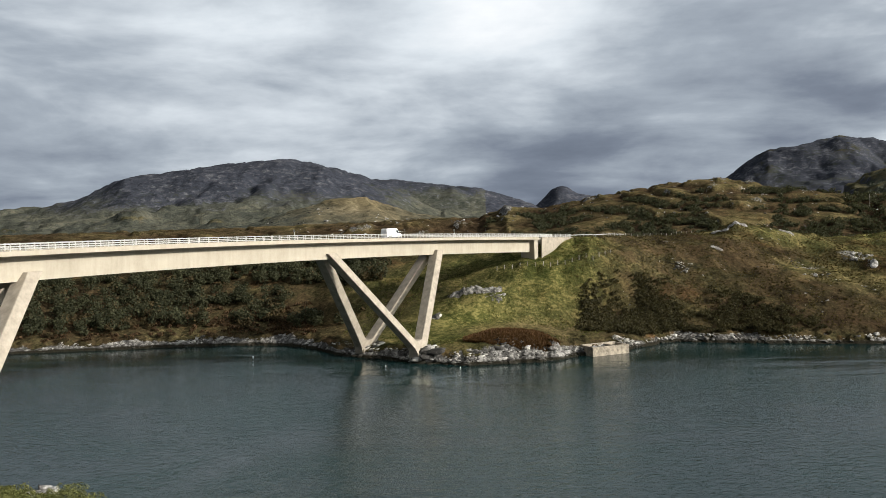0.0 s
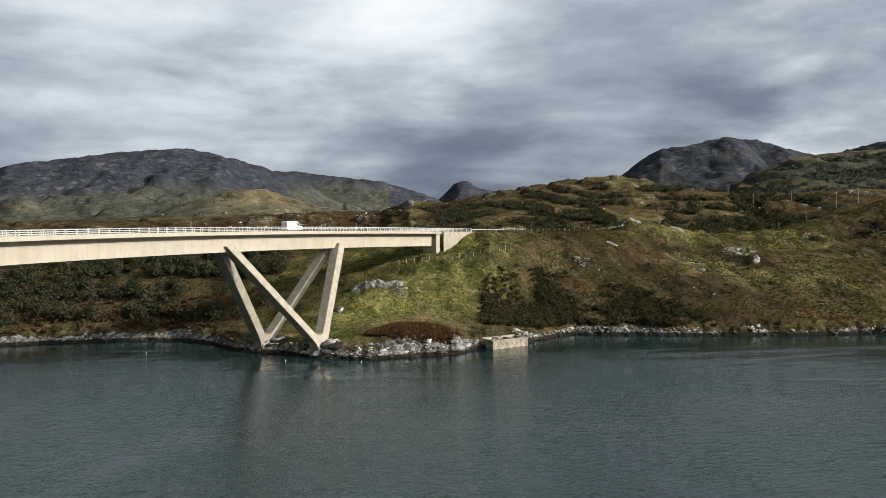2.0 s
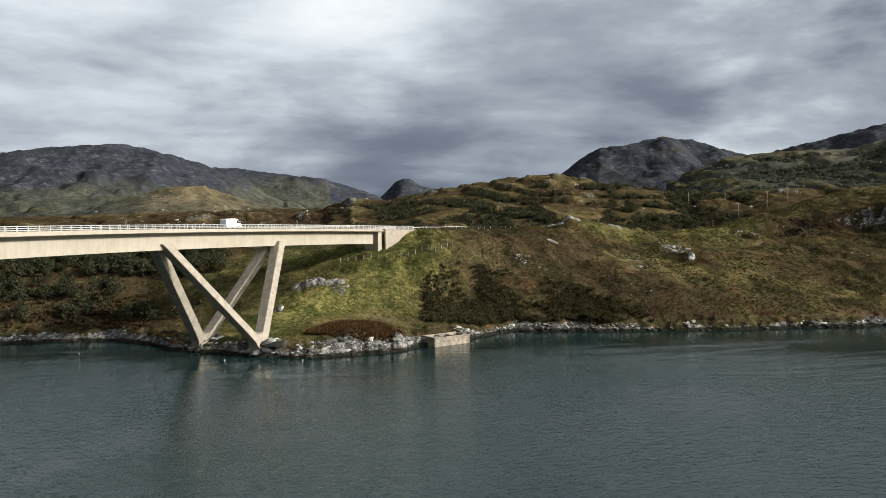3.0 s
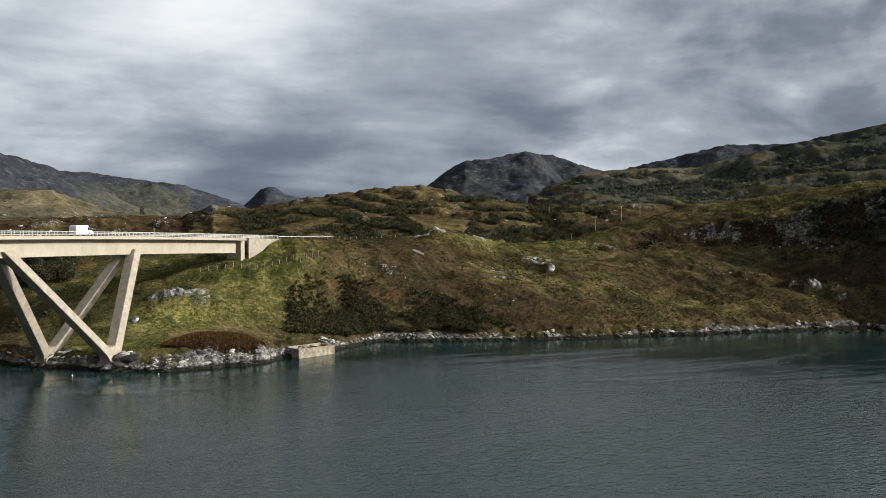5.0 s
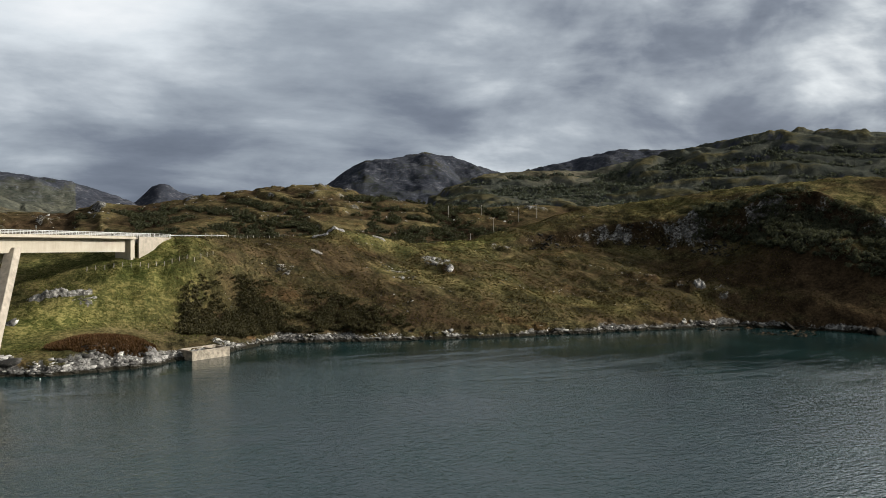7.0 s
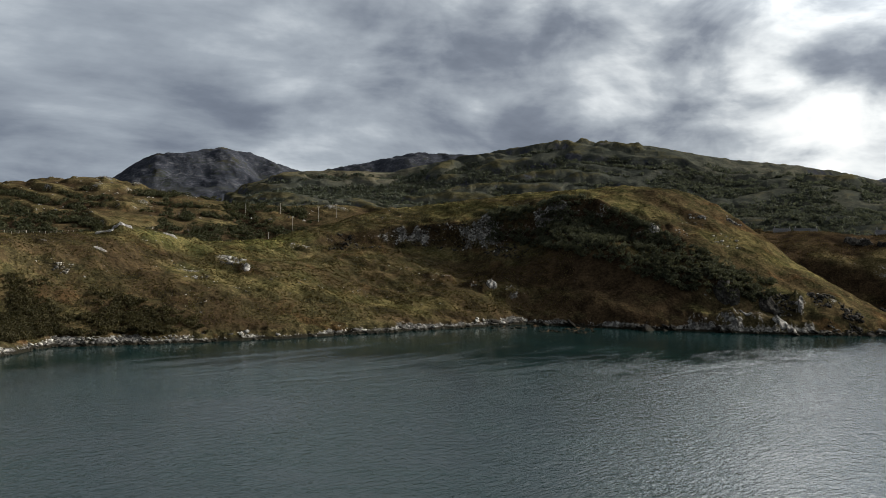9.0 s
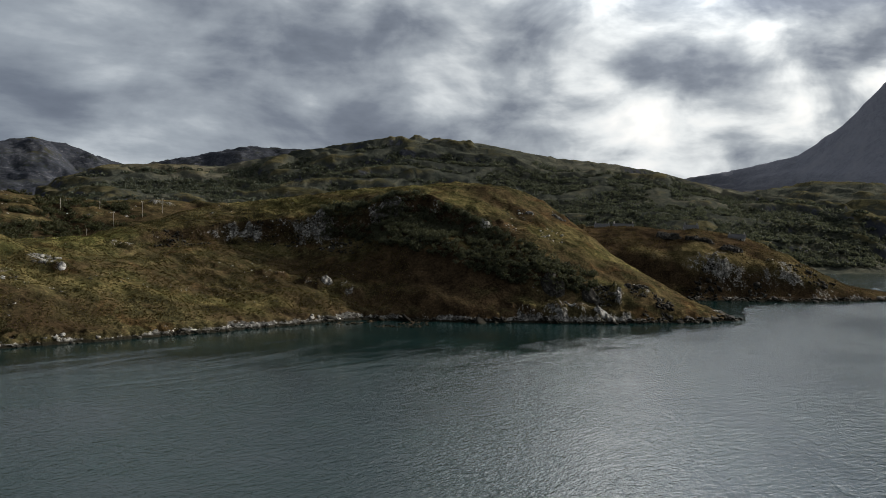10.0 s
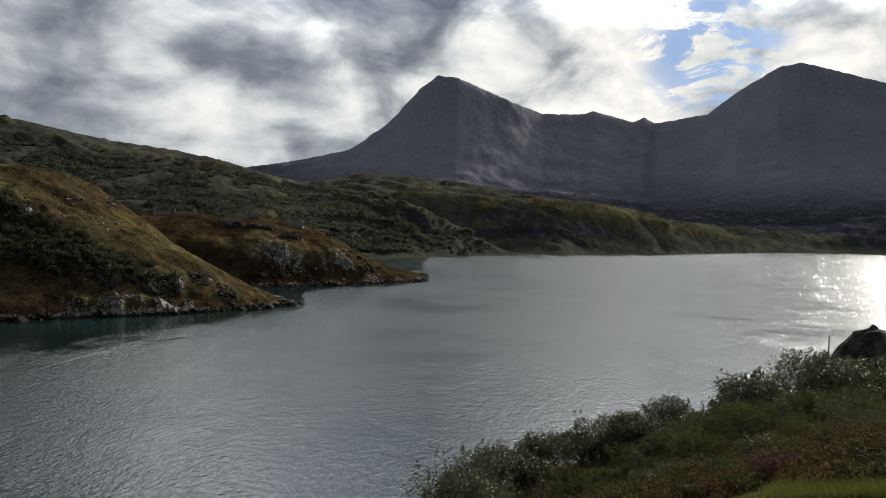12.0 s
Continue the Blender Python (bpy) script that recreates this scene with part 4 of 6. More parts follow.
def build_water():
    th = np.concatenate([np.arange(-180, -32, 8.0), np.arange(-32, 116, 0.75), np.arange(116, 180.1, 8.0)])
    r = np.concatenate([[0.0, 30.0], np.arange(60, 560, 6.0), np.geomspace(560, 4900, 40)])
    a = np.radians(th)[:, None]
    co = np.stack([np.sin(a) * r, np.cos(a) * r, np.zeros((len(th), len(r)))], -1).reshape(-1, 3)
    i, j = np.meshgrid(np.arange(len(th) - 1), np.arange(len(r) - 1), indexing="ij")
    q = (i * len(r) + j).ravel()
    faces = np.stack([q, q + 1, q + len(r) + 1, q + len(r)], -1)[:, ::-1]
    ob = fast_mesh("water", co, faces, WATER, "dark slate-coloured tidal water with wind ripples", "water", "structure")
    # lee: how far the far shore shelters the water
    tt, rr = np.meshgrid(th, r, indexing="ij")
    reach = np.interp(tt, [-30, -10, 10, 30, 45, 60, 70], [85, 60, 40, 90, 175, 150, 45])
    lee = np.where(tt < 72.6, np.clip(1 - (over(SHORE, tt) - rr) / reach, 0, 1), 0)
    lee = np.maximum(lee, np.where((tt > 66) & (tt < 81), 0.75 * np.clip(1 - (over(EDGE2, tt) - rr) / 55, 0, 1), 0))
    lee = np.maximum(lee, np.where(tt > 74, 0.6 * np.clip(1 - (np.where(tt < 84, over(EDGE3, tt), over(EDGE4, tt)) - rr) / 110, 0, 1), 0))
    # fetch: the wind has a longer run over the open sound
    fetch = np.interp(tt, [-30, 40, 60, 80, 115], [1.0, 1.0, 1.4, 1.8, 1.4]) * np.interp(rr, [0, 300, 700, 1200], [1.0, 1.0, 1.15, 1.4])
    fetch *= 1 - 0.45 * np.clip((tt - 66) / 10, 0, 1) * np.clip((260 - rr) / 140, 0, 1)
    for key, value in (("lee", lee), ("fetch", fetch)):
        att = ob.data.attributes.new(key, "FLOAT", "POINT")
        att.data.foreach_set("value", value.ravel().astype(np.float32))


build_water()

# ---- bridge ----


def part(name, bm, mat, parent, label="", smooth=False):
    """One mesh object out of bm, under parent."""
    bmesh.ops.recalc_face_normals(bm, faces=bm.faces)
    me = bpy.data.meshes.new(name)
    bm.to_mesh(me)
    bm.free()
    me.materials.append(mat)
    if smooth:
        me.polygons.foreach_set("use_smooth", [True] * len(me.polygons))
    ob = new(name, me)
    ob.parent = parent
    return tagged(ob, label)


def thing(name, label, category, at=(0, 0, 0), group=""):
    ob = new(name)
    ob.location = at
    return tagged(ob, label, category, group)


def loft(bm, rings, closed=True, caps=True):
    """Skin a row of outlines."""
    vs = [[bm.verts.new(p) for p in ring] for ring in rings]
    n = len(vs[0])
    for a, b in zip(vs, vs[1:]):
        for k in range(n if closed else n - 1):
            bm.faces.new((a[k], a[(k + 1) % n], b[(k + 1) % n], b[k]))
    if caps:
        bm.faces.new(vs[0][::-1])
        bm.faces.new(vs[-1])
    return vs


def box(bm, size, m=Matrix()):
    out = bmesh.ops.create_cube(bm, size=1, matrix=m @ Matrix.Diagonal((*size, 1)))
    return out["verts"]


HEADING, BEND = 38.5, 0.13  # degrees, degrees per metre
DECK_WIDE = 7.6


def deck_heading(s):
    return radians(HEADING + BEND * s)


def deck_edge(s):
    """The edge of the deck that faces the camera, in plan: an arc."""
    k = radians(BEND)
    h0, h = radians(HEADING), deck_heading(s)
    return Vector((0.4 + (math.cos(h0) - math.cos(h)) / k, 217.0 + (math.sin(h) - math.sin(h0)) / k, 0))


def deck_level(s):
    """Height of the parapet's top rail."""
    return 30.6 - 0.0225 * s - 0.0001 * s * s


def deck_point(s, off, down):
    """off metres in from the camera's edge, down metres below the top rail."""
    h = deck_heading(s)
    p = deck_edge(s) + Vector((-math.cos(h), math.sin(h), 0)) * off
    p.z = deck_level(s) - down
    return p


def sweep(name, outline, s0, s1, mat, parent, label="", step=4.0):
    n = max(2, int((s1 - s0) / step))
    bm = bmesh.new()
    loft(bm, [[deck_point(s0 + (s1 - s0) * k / n, o, d) for o, d in outline] for k in range(n + 1)])
    return part(name, bm, mat, parent, label)


S_NEAR, S_FAR = -232.0, 41.5


def build_leg(parent, top, foot, s, name="leg"):
    """One inclined leg: a tapered concrete blade, wider along the bridge, that spreads a little into the girder."""
    h = deck_heading(s)
    along = Vector((math.sin(h), math.cos(h), 0))
    across = Vector((-math.cos(h), math.sin(h), 0))
    bm = bmesh.new()
    rings = []
    for t, w, d in ((0.0, 1.40, 1.28), (0.06, 1.30, 1.28), (0.5, 1.28, 1.28), (0.80, 1.26, 1.26), (0.9, 1.3, 1.24), (1.0, 1.4, 1.2)):
        c = top.lerp(foot, t)
        cut = 0.08
        rings.append([c + along * (w * a) + across * (d * b) for a, b in
                      ((-1, -1 + cut), (-1 + cut, -1), (1 - cut, -1), (1, -1 + cut), (1, 1 - cut), (1 - cut, 1), (-1 + cut, 1), (-1, 1 - cut))])
    loft(bm, rings)
    return part(name, bm, LEG_CONCRETE, parent)


def build_pier(bridge, s0, s1, s_foot, foot_z, foot_out=(5.2, 4.3)):
    for side in (0, 1):
        inset = 2.6 if side == 0 else DECK_WIDE - 2.6
        f_off = -foot_out[0] if side == 0 else DECK_WIDE + foot_out[1]
        foot = deck_point(s_foot, f_off, 0)
        foot.z = foot_z[side]
        h = deck_heading(s_foot)
        along = Vector((math.sin(h), math.cos(h), 0))
        for s, sign in ((s0, -1), (s1, 1)):
            top = deck_point(s, inset, 4.2)
            build_leg(bridge, top, foot + along * sign * 0.9, s_foot)
        # the block in which the two legs meet, with its rounded crotch
        across = Vector((-math.cos(h), math.sin(h), 0))
        mid = (deck_point(s0, inset, 5.3) + deck_point(s1, inset, 5.3)) / 2
        bm = bmesh.new()
        rings = []
        up = (mid - foot)
        outline = []
        for k in range(9):
            a = math.pi * (1 + k / 8)
            outline.append((3.5 * math.cos(a), 4.3 + 2.5 * math.sin(a)))
        outline = [(-1.9, -1.6), (1.9, -1.6)] + outline[::-1]
        for b in (-1.18, 1.18):
            rings.append([foot + along * a + up.normalized() * z + across * b for a, z in outline])
        loft(bm, rings)
        part("leg_joint", bm, LEG_CONCRETE, bridge)
        bm = bmesh.new()
        box(bm, (3.6, 2.8, 3.6), Matrix.Translation(foot + Vector((0, 0, -2.2))) @ Matrix.Rotation(-h + math.pi / 2, 4, "Z"))
        bmesh.ops.bevel(bm, geom=bm.edges[:], offset=0.2, segments=1, affect="EDGES")
        part("footing", bm, LEG_CONCRETE, bridge, "stained concrete footing on the rocks")


def build_parapet(bridge, off, s0, s1):
    bm = bmesh.new()
    n = int((s1 - s0) / 2.5)
    for drop, tall in ((0.0, 0.13), (0.38, 0.10), (0.72, 0.10)):
        loft(bm, [[deck_point(s0 + (s1 - s0) * k / n, off + o, drop + d) for o, d in ((-0.05, 0), (0.05, 0), (0.05, tall), (-0.05, tall))] for k in range(n + 1)])
    rail = part("parapet", bm, RAIL, bridge, "pale galvanised bridge railing with three rails")
    bm = bmesh.new()
    box(bm, (0.10, 0.16, 1.1), Matrix.Translation((0, 0, -0.5)))
    me = bpy.data.meshes.new("post")
    bm.to_mesh(me)
    bm.free()
    me.materials.append(RAIL)
    for k in range(n + 1):
        s = s0 + (s1 - s0) * k / n
        post = new("post", me)
        post.parent = rail
        post.matrix_basis = Matrix.Translation(deck_point(s, off + 0.07, 0.0)) @ Matrix.Rotation(-deck_heading(s), 4, "Z")


def build_bridge():
    bridge = thing("road_bridge", "curved concrete road bridge on splayed V-shaped legs", "bridge")
    w = DECK_WIDE
    sweep("box_girder", [(2.05, 1.95), (2.2, 5.5), (w - 2.2, 5.5), (w - 2.05, 1.95)], S_NEAR, S_FAR, CONCRETE, bridge, "sunlit cream concrete box girder")
    sweep("deck_slab", [(0.35, 1.25), (w - 0.35, 1.25), (w - 0.35, 1.55), (w - 1.95, 1.95), (1.95, 1.95), (0.35, 1.55)], S_NEAR, S_FAR, CONCRETE, bridge)
    sweep("roadway", [(1.6, 1.10), (w - 1.6, 1.10), (w - 1.6, 1.25), (1.6, 1.25)], S_NEAR, S_FAR + 60, ASPHALT, bridge, "grey asphalt carriageway")
    for o0, o1 in ((0.0, 0.35), (w - 0.35, w)):
        sweep("edge_beam", [(o0, 1.02), (o1, 1.02), (o1, 1.75), (o0, 1.75)], S_NEAR, S_FAR + 2, CONCRETE, bridge, "pale concrete edge beam")
    build_parapet(bridge, 0.12, S_NEAR, S_FAR + 18)
    build_parapet(bridge, w - 0.12, S_NEAR, S_FAR + 18)
    build_pier(bridge, -41.0, 0.0, -18.8, (3.4, 2.6))
    build_pier(bridge, -155.0, -114.0, -135.0, (5.0, 5.0))
    # end wall and wing walls
    bm = bmesh.new()
    loft(bm, [[deck_point(s, o, d) for o, d in ((1.2, 1.9), (w - 1.2, 1.9), (w - 1.2, 12), (1.2, 12))] for s in (S_FAR + 1.2, S_FAR + 3.0)])
    part("end_wall", bm, CONCRETE, bridge)
    for o0, o1 in ((0.0, 0.45), (w - 0.45, w)):
        bm = bmesh.new()
        a, b, c = S_FAR + 3.4, S_FAR + 14, S_FAR + 25
        loft(bm, [[deck_point(s, o, d) for o, d in ((o0, 1.02), (o1, 1.02), (o1, low), (o0, low))] for s, low in ((a, 11), (b, 9), (c, 6))])
        wing = part("wing_wall", bm, LEG_CONCRETE, bridge, "grey concrete wing wall at the bridge end")
        if o0 == 0.0:
            for k, (along, down) in enumerate(((6.2, 4.6), (7.4, 4.2), (7.0, 5.0), (8.6, 3.6))):
                bm = bmesh.new()
                rings = [[deck_point(a + along + u, -0.012, down + v) for u, v in ((-0.12, -0.45), (0.12, -0.45), (0.12, 0.45), (-0.12, 0.45))],
                         [deck_point(a + along + u, 0.01, down + v) for u, v in ((-0.12, -0.45), (0.12, -0.45), (0.12, 0.45), (-0.12, 0.45))]]
                loft(bm, rings)
                part("painted_bar", bm, RUBBER, wing, "dark painted scribble")
    bm = bmesh.new()
    loft(bm, [[deck_point(s, o, d) for o, d in ((0.2, 1.0), (w - 0.2, 1.0), (w - 0.2, 12), (0.2, 12))] for s in (S_NEAR - 6, S_NEAR)])
    part("end_wall", bm, CONCRETE, bridge)
    return bridge


build_bridge()

# ---- plants and stones, in numpy ----
RNG = np.random.default_rng(7)


def unit(v):
    return v / np.maximum(np.linalg.norm(v, axis=1, keepdims=True), 1e-6)


def leaf_quads(centres, outward, size, slim=1.0, loose=0.9):
    """A small leaf or sprig at each centre, turned roughly outward."""
    n = len(centres)
    nrm = unit(outward + loose * unit(RNG.normal(size=(n, 3))))
    u = unit(np.cross(nrm, unit(RNG.normal(size=(n, 3)))))
    v = np.cross(nrm, u)
    s = np.asarray(size).reshape(-1, 1) * RNG.uniform(0.6, 1.3, (n, 1))
    a, b = u * s * slim, v * s
    verts = np.stack([centres - a * 0.6 - b, centres + a * 0.8 - b * 0.5, centres + a * 0.5 + b, centres - a - b * -0.6], 1).reshape(-1, 3)
    faces = np.arange(4 * n).reshape(n, 4)
    return verts, faces


def crown_points(n, spread, tall, lumps=6):
    """Points on a lumpy crown that stands on the origin, and their outward directions."""
    mid = np.stack([RNG.uniform(-0.55, 0.55, lumps) * spread, RNG.uniform(-0.55, 0.55, lumps) * spread, RNG.uniform(0.35, 0.78, lumps) * tall], 1)
    rad = RNG.uniform(0.32, 0.52, lumps)
    k = RNG.integers(0, lumps, n)
    d = unit(RNG.normal(size=(n, 3)))
    p = mid[k] + d * (rad[k][:, None] * np.array([spread, spread, tall * 0.55])) * RNG.uniform(0.75, 1.08, (n, 1))
    p[:, 2] = np.maximum(p[:, 2], 0.02 * tall)
    return p, unit(d + np.array([0, 0, 0.25]))


def scatter(bearing0, bearing1, r0, r1, n, keep=None):
    """Random places on the land between two bearings and two distances."""
    th = RNG.uniform(bearing0, bearing1, n)
    r = np.sqrt(RNG.uniform(r0 ** 2, r1 ** 2, n))
    a = np.radians(th)
    x, y = np.sin(a) * r, np.cos(a) * r
    z = sample(GRID_Z, th, r)
    ok = np.ones(n, bool) if keep is None else keep(th, r, x, y, z)
    return np.stack([x, y, z], 1)[ok]


def plant_mass(name, places, spread, tall, leaves, leaf, mat, label, category, loose=0.45):
    """Many bushes or trees as one body."""
    vs, fs, count = [], [], 0
    for p in places:
        k = RNG.uniform(0.65, 1.35)
        c, d = crown_points(leaves, spread * k, tall * k * RNG.uniform(0.85, 1.15))
        v, f = leaf_quads(c + p - np.array([0, 0, 0.08 * tall]), d, np.full(leaves, leaf), 1.0, loose)
        vs.append(v)
        fs.append(f + count)
        count += len(v)
    return fast_mesh(name, np.concatenate(vs), np.concatenate(fs), mat, label, category, "stuff")


def tuft_mass(name, places, tall, mat, label, category, blades=5, wide=0.5):
    """Tufts of long grass or heather, each a fan of bent blades."""
    n = len(places)
    p = np.repeat(places, blades, 0)
    m = len(p)
    a = RNG.uniform(0, math.tau, m)
    lean = RNG.uniform(0.25, 1.0, m)[:, None]
    out = np.stack([np.cos(a), np.sin(a), np.zeros(m)], 1)
    side = np.stack([-np.sin(a), np.cos(a), np.zeros(m)], 1)
    h = (tall * RNG.uniform(0.6, 1.3, m))[:, None]
    w = h * wide * 0.5
    root = p - np.array([0, 0, 0.1 * tall])
    tip = root + out * h * lean * 0.8 + np.array([0, 0, 1.0]) * h
    verts = np.stack([root - side * w, root + side * w, tip], 1).reshape(-1, 3)
    return fast_mesh(name, verts, np.arange(3 * m).reshape(m, 3), mat, label, category, "stuff")


def ico(sub):
    bm = bmesh.new()
    bmesh.ops.create_icosphere(bm, subdivisions=sub, radius=1.0)
    v = np.array([x.co[:] for x in bm.verts])
    f = np.array([[x.index for x in fc.verts] for fc in bm.faces])
    bm.free()
    return v, f


def block():
    """A squared stone: eight corners and twelve faces."""
    v = np.array([(x, y, z) for x in (-1, 1) for y in (-1, 1) for z in (-1, 1)], float) * 0.82
    q = ((0, 1, 3, 2), (4, 6, 7, 5), (0, 4, 5, 1), (2, 3, 7, 6), (0, 2, 6, 4), (1, 5, 7, 3))
    return v, np.array([t for a, b, c, d in q for t in ((a, b, c), (a, c, d))])


ICO1, ICO2, BLOCK = ico(1), ico(2), block()


def boulders(name, places, size, mat, label, category, base=None, flat=0.6, kind="stuff", strike=None, spread=0.5):
    """Angular stones. With a strike (degrees) they are slabs that lie and dip one way, as bedded rock does."""
    v0, f0 = base or ICO1
    n, k = len(places), len(v0)
    s = 0.8 * size * np.clip(np.exp(RNG.normal(0, spread, n)), 0.3, 2.6)
    if strike is None:
        a, long, dip = RNG.uniform(0, math.tau, n), RNG.uniform(0.7, 1.5, n), RNG.uniform(-0.45, 0.45, (2, n, 1))
    else:
        a, long = radians(90 - strike) + RNG.normal(0, 0.25, n), RNG.uniform(1.2, 2.4, n)
        dip = np.stack([RNG.normal(0.12, 0.12, (n, 1)), RNG.normal(0.35, 0.15, (n, 1))])
    shape = np.stack([long, RNG.uniform(0.6, 1.1, n), RNG.uniform(0.6, 1.0, n) * flat], 1)
    v = v0[None] * (1 + RNG.uniform(-0.3, 0.3, (n, k, 1)))
    v[..., 2] = np.clip(v[..., 2], -0.8, 0.62)
    v = v * shape[:, None, :] * s[:, None, None]
    v[..., 2] += v[..., 0] * dip[0] + v[..., 1] * dip[1]
    c, d = np.cos(a)[:, None], np.sin(a)[:, None]
    v = np.stack([v[..., 0] * c - v[..., 1] * d, v[..., 0] * d + v[..., 1] * c, v[..., 2]], -1) + places[:, None, :]
    f = f0[None] + (np.arange(n) * k)[:, None, None]
    return fast_mesh(name, v.reshape(-1, 3), f.reshape(-1, 3), mat, label, category, kind)


# ---- woods, scrub and grass ----
def build_vegetation():
    def wood(th, r, x, y, z):
        gap = bumps(x, y, 26, 301, 3)
        low = np.interp(th, [-30, -18, -12, -6], [260, 258, 246, 236])
        return (z > 3.0) & (r > low) & ((gap > -0.25) | (r > low + 45)) & ~((th > -5.5) & (r < 262))

    def autumn(th, r, x, y, z):
        return wood(th, r, x, y, z) & (bumps(x, y, 20, 303, 3) + RNG.uniform(-0.3, 0.3, len(th)) - (r - 262) / 70 > 0.0)
    plant_mass("woodland", scatter(-30, -4.0, 236, 345, 1400, wood), 2.4, 4.6, 165, 0.27, LEAF_WOOD, "dense dark birch and oak wood on the shore", "trees", 0.9)
    plant_mass("woodland", scatter(-30, -4.0, 236, 345, 900, autumn), 2.0, 3.6, 130, 0.26, LEAF_AUTUMN, "birches turning brown at the edge of the wood", "trees", 0.9)

    def bracken(th, r, x, y, z):
        return (z > 2.2) & (z < 9)
    plant_mass("bracken", scatter(-29, -9, 236, 275, 520, bracken), 1.1, 1.3, 26, 0.28, LEAF_RUST, "rust brown bracken along the wooded shore", "bracken")

    def scrub_low(th, r, x, y, z):
        g = bumps(x, y, 14, 311, 3)
        lim = np.interp(th, [8, 11, 14, 18, 22, 25], [6.5, 16, 15, 10, 6, 3])
        return (z > 2.0) & (z < lim + RNG.uniform(-3, 3, len(th))) & (g + RNG.uniform(-0.2, 0.2, len(th)) > -0.32)
    plant_mass("scrub", scatter(9.5, 25, 222, 262, 4200, scrub_low), 1.2, 1.4, 44, 0.2, LEAF_SCRUB, "dark leafless thorn and gorse scrub on the slope", "bushes", 1.0)

    def scrub_face(th, r, x, y, z):
        low = np.interp(th, [44, 50, 54, 58, 62], [27, 24, 17, 11, 9])
        high = np.interp(th, [44, 50, 54, 58, 62], [40, 48, 38, 27, 17])
        return (z > low) & (z < high) & (bumps(x, y, 16, 321, 3) + RNG.uniform(-0.4, 0.4, len(th)) > -0.25)
    plant_mass("birch_scrub", scatter(44, 63, 296, 356, 4200, scrub_face), 1.5, 2.3, 54, 0.27, LEAF_BIRCH, "birch scrub clinging to the steep shaded face", "bushes", 0.9)

    def valley(th, r, x, y, z):
        return (bumps(x, y, 60, 331, 3) + RNG.uniform(-0.4, 0.4, len(th)) > -0.2) & (z > 4)

    def hollow(th, r, x, y, z):
        return (sample(GRID_PROUD, th, r) < 0.1 + 0.5 * bumps(x, y, 40, 331, 3)) & (z > 4) & (z < np.interp(th, [2, 12, 20, 33], [34, 45, 52, 40]))

    def hillwood(th, r, x, y, z):
        return (sample(GRID_PROUD, th, r) < 0.25 + 0.7 * bumps(x, y, 90, 333, 3) - (z - np.where(th < 44, 95, 80)) / 110) & (z > 4)
    plant_mass("woodland", scatter(3, 34, 415, 610, 3600, hollow), 3.0, 3.4, 60, 0.42, LEAF_WOOD, "dark scrubby wood in the hollows behind the hill", "trees", 0.9)
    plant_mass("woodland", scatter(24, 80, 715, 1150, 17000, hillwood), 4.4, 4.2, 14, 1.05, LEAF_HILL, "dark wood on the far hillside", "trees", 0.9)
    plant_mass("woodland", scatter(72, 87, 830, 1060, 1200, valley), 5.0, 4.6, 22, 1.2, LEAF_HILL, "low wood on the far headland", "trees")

    def moor(th, r, x, y, z):
        return (z > 3.2) & (bumps(x, y, 7, 341, 3) > -0.25)
    tuft_mass("moor_grass", scatter(9, 50, 224, 395, 40000, moor), 0.3, TUFT, "tussocks of straw-coloured moor grass", "grass", 5, 1.5)

    def dark(th, r, x, y, z):
        return (z > 3.0) & (bumps(x, y, 11, 351, 3) > 0.25)
    tuft_mass("heather", scatter(8, 56, 224, 395, 30000, dark), 0.32, HEATH_TUFT, "dark heather patches over the hill", "heather", 5, 1.6)

    def lawn(th, r, x, y, z):
        return (z > 3.4) & (bumps(x, y, 8, 361, 3) > -0.1) & (blob(th, r, 4.5, 216, 5.5, 6.0) < 0.45)
    tuft_mass("green_grass", scatter(-7, 11, 200, 262, 9000, lawn), 0.35, LAWN_TUFT, "green grass on the sunlit slope under the bridge", "grass")

    def mound(th, r, x, y, z):
        return np.exp(-(((th - 4.6) / 3.6) ** 2 + ((r - 202.5) / 6.5) ** 2)) > 0.42
    tuft_mass("bracken", scatter(0, 10, 194, 214, 9000, mound), 0.7, RUST_MOUND, "rust red bracken on the rocky point", "bracken", 5, 0.6)

    def head(th, r, x, y, z):
        return (z > 2.5) & (bumps(x, y, 16, 371, 3) > -0.1)
    tuft_mass("heather", scatter(60, 80, 420, 530, 9000, head), 0.5, HEATH_TUFT, "dark heather on the second headland", "heather", 4, 0.9)


build_vegetation()


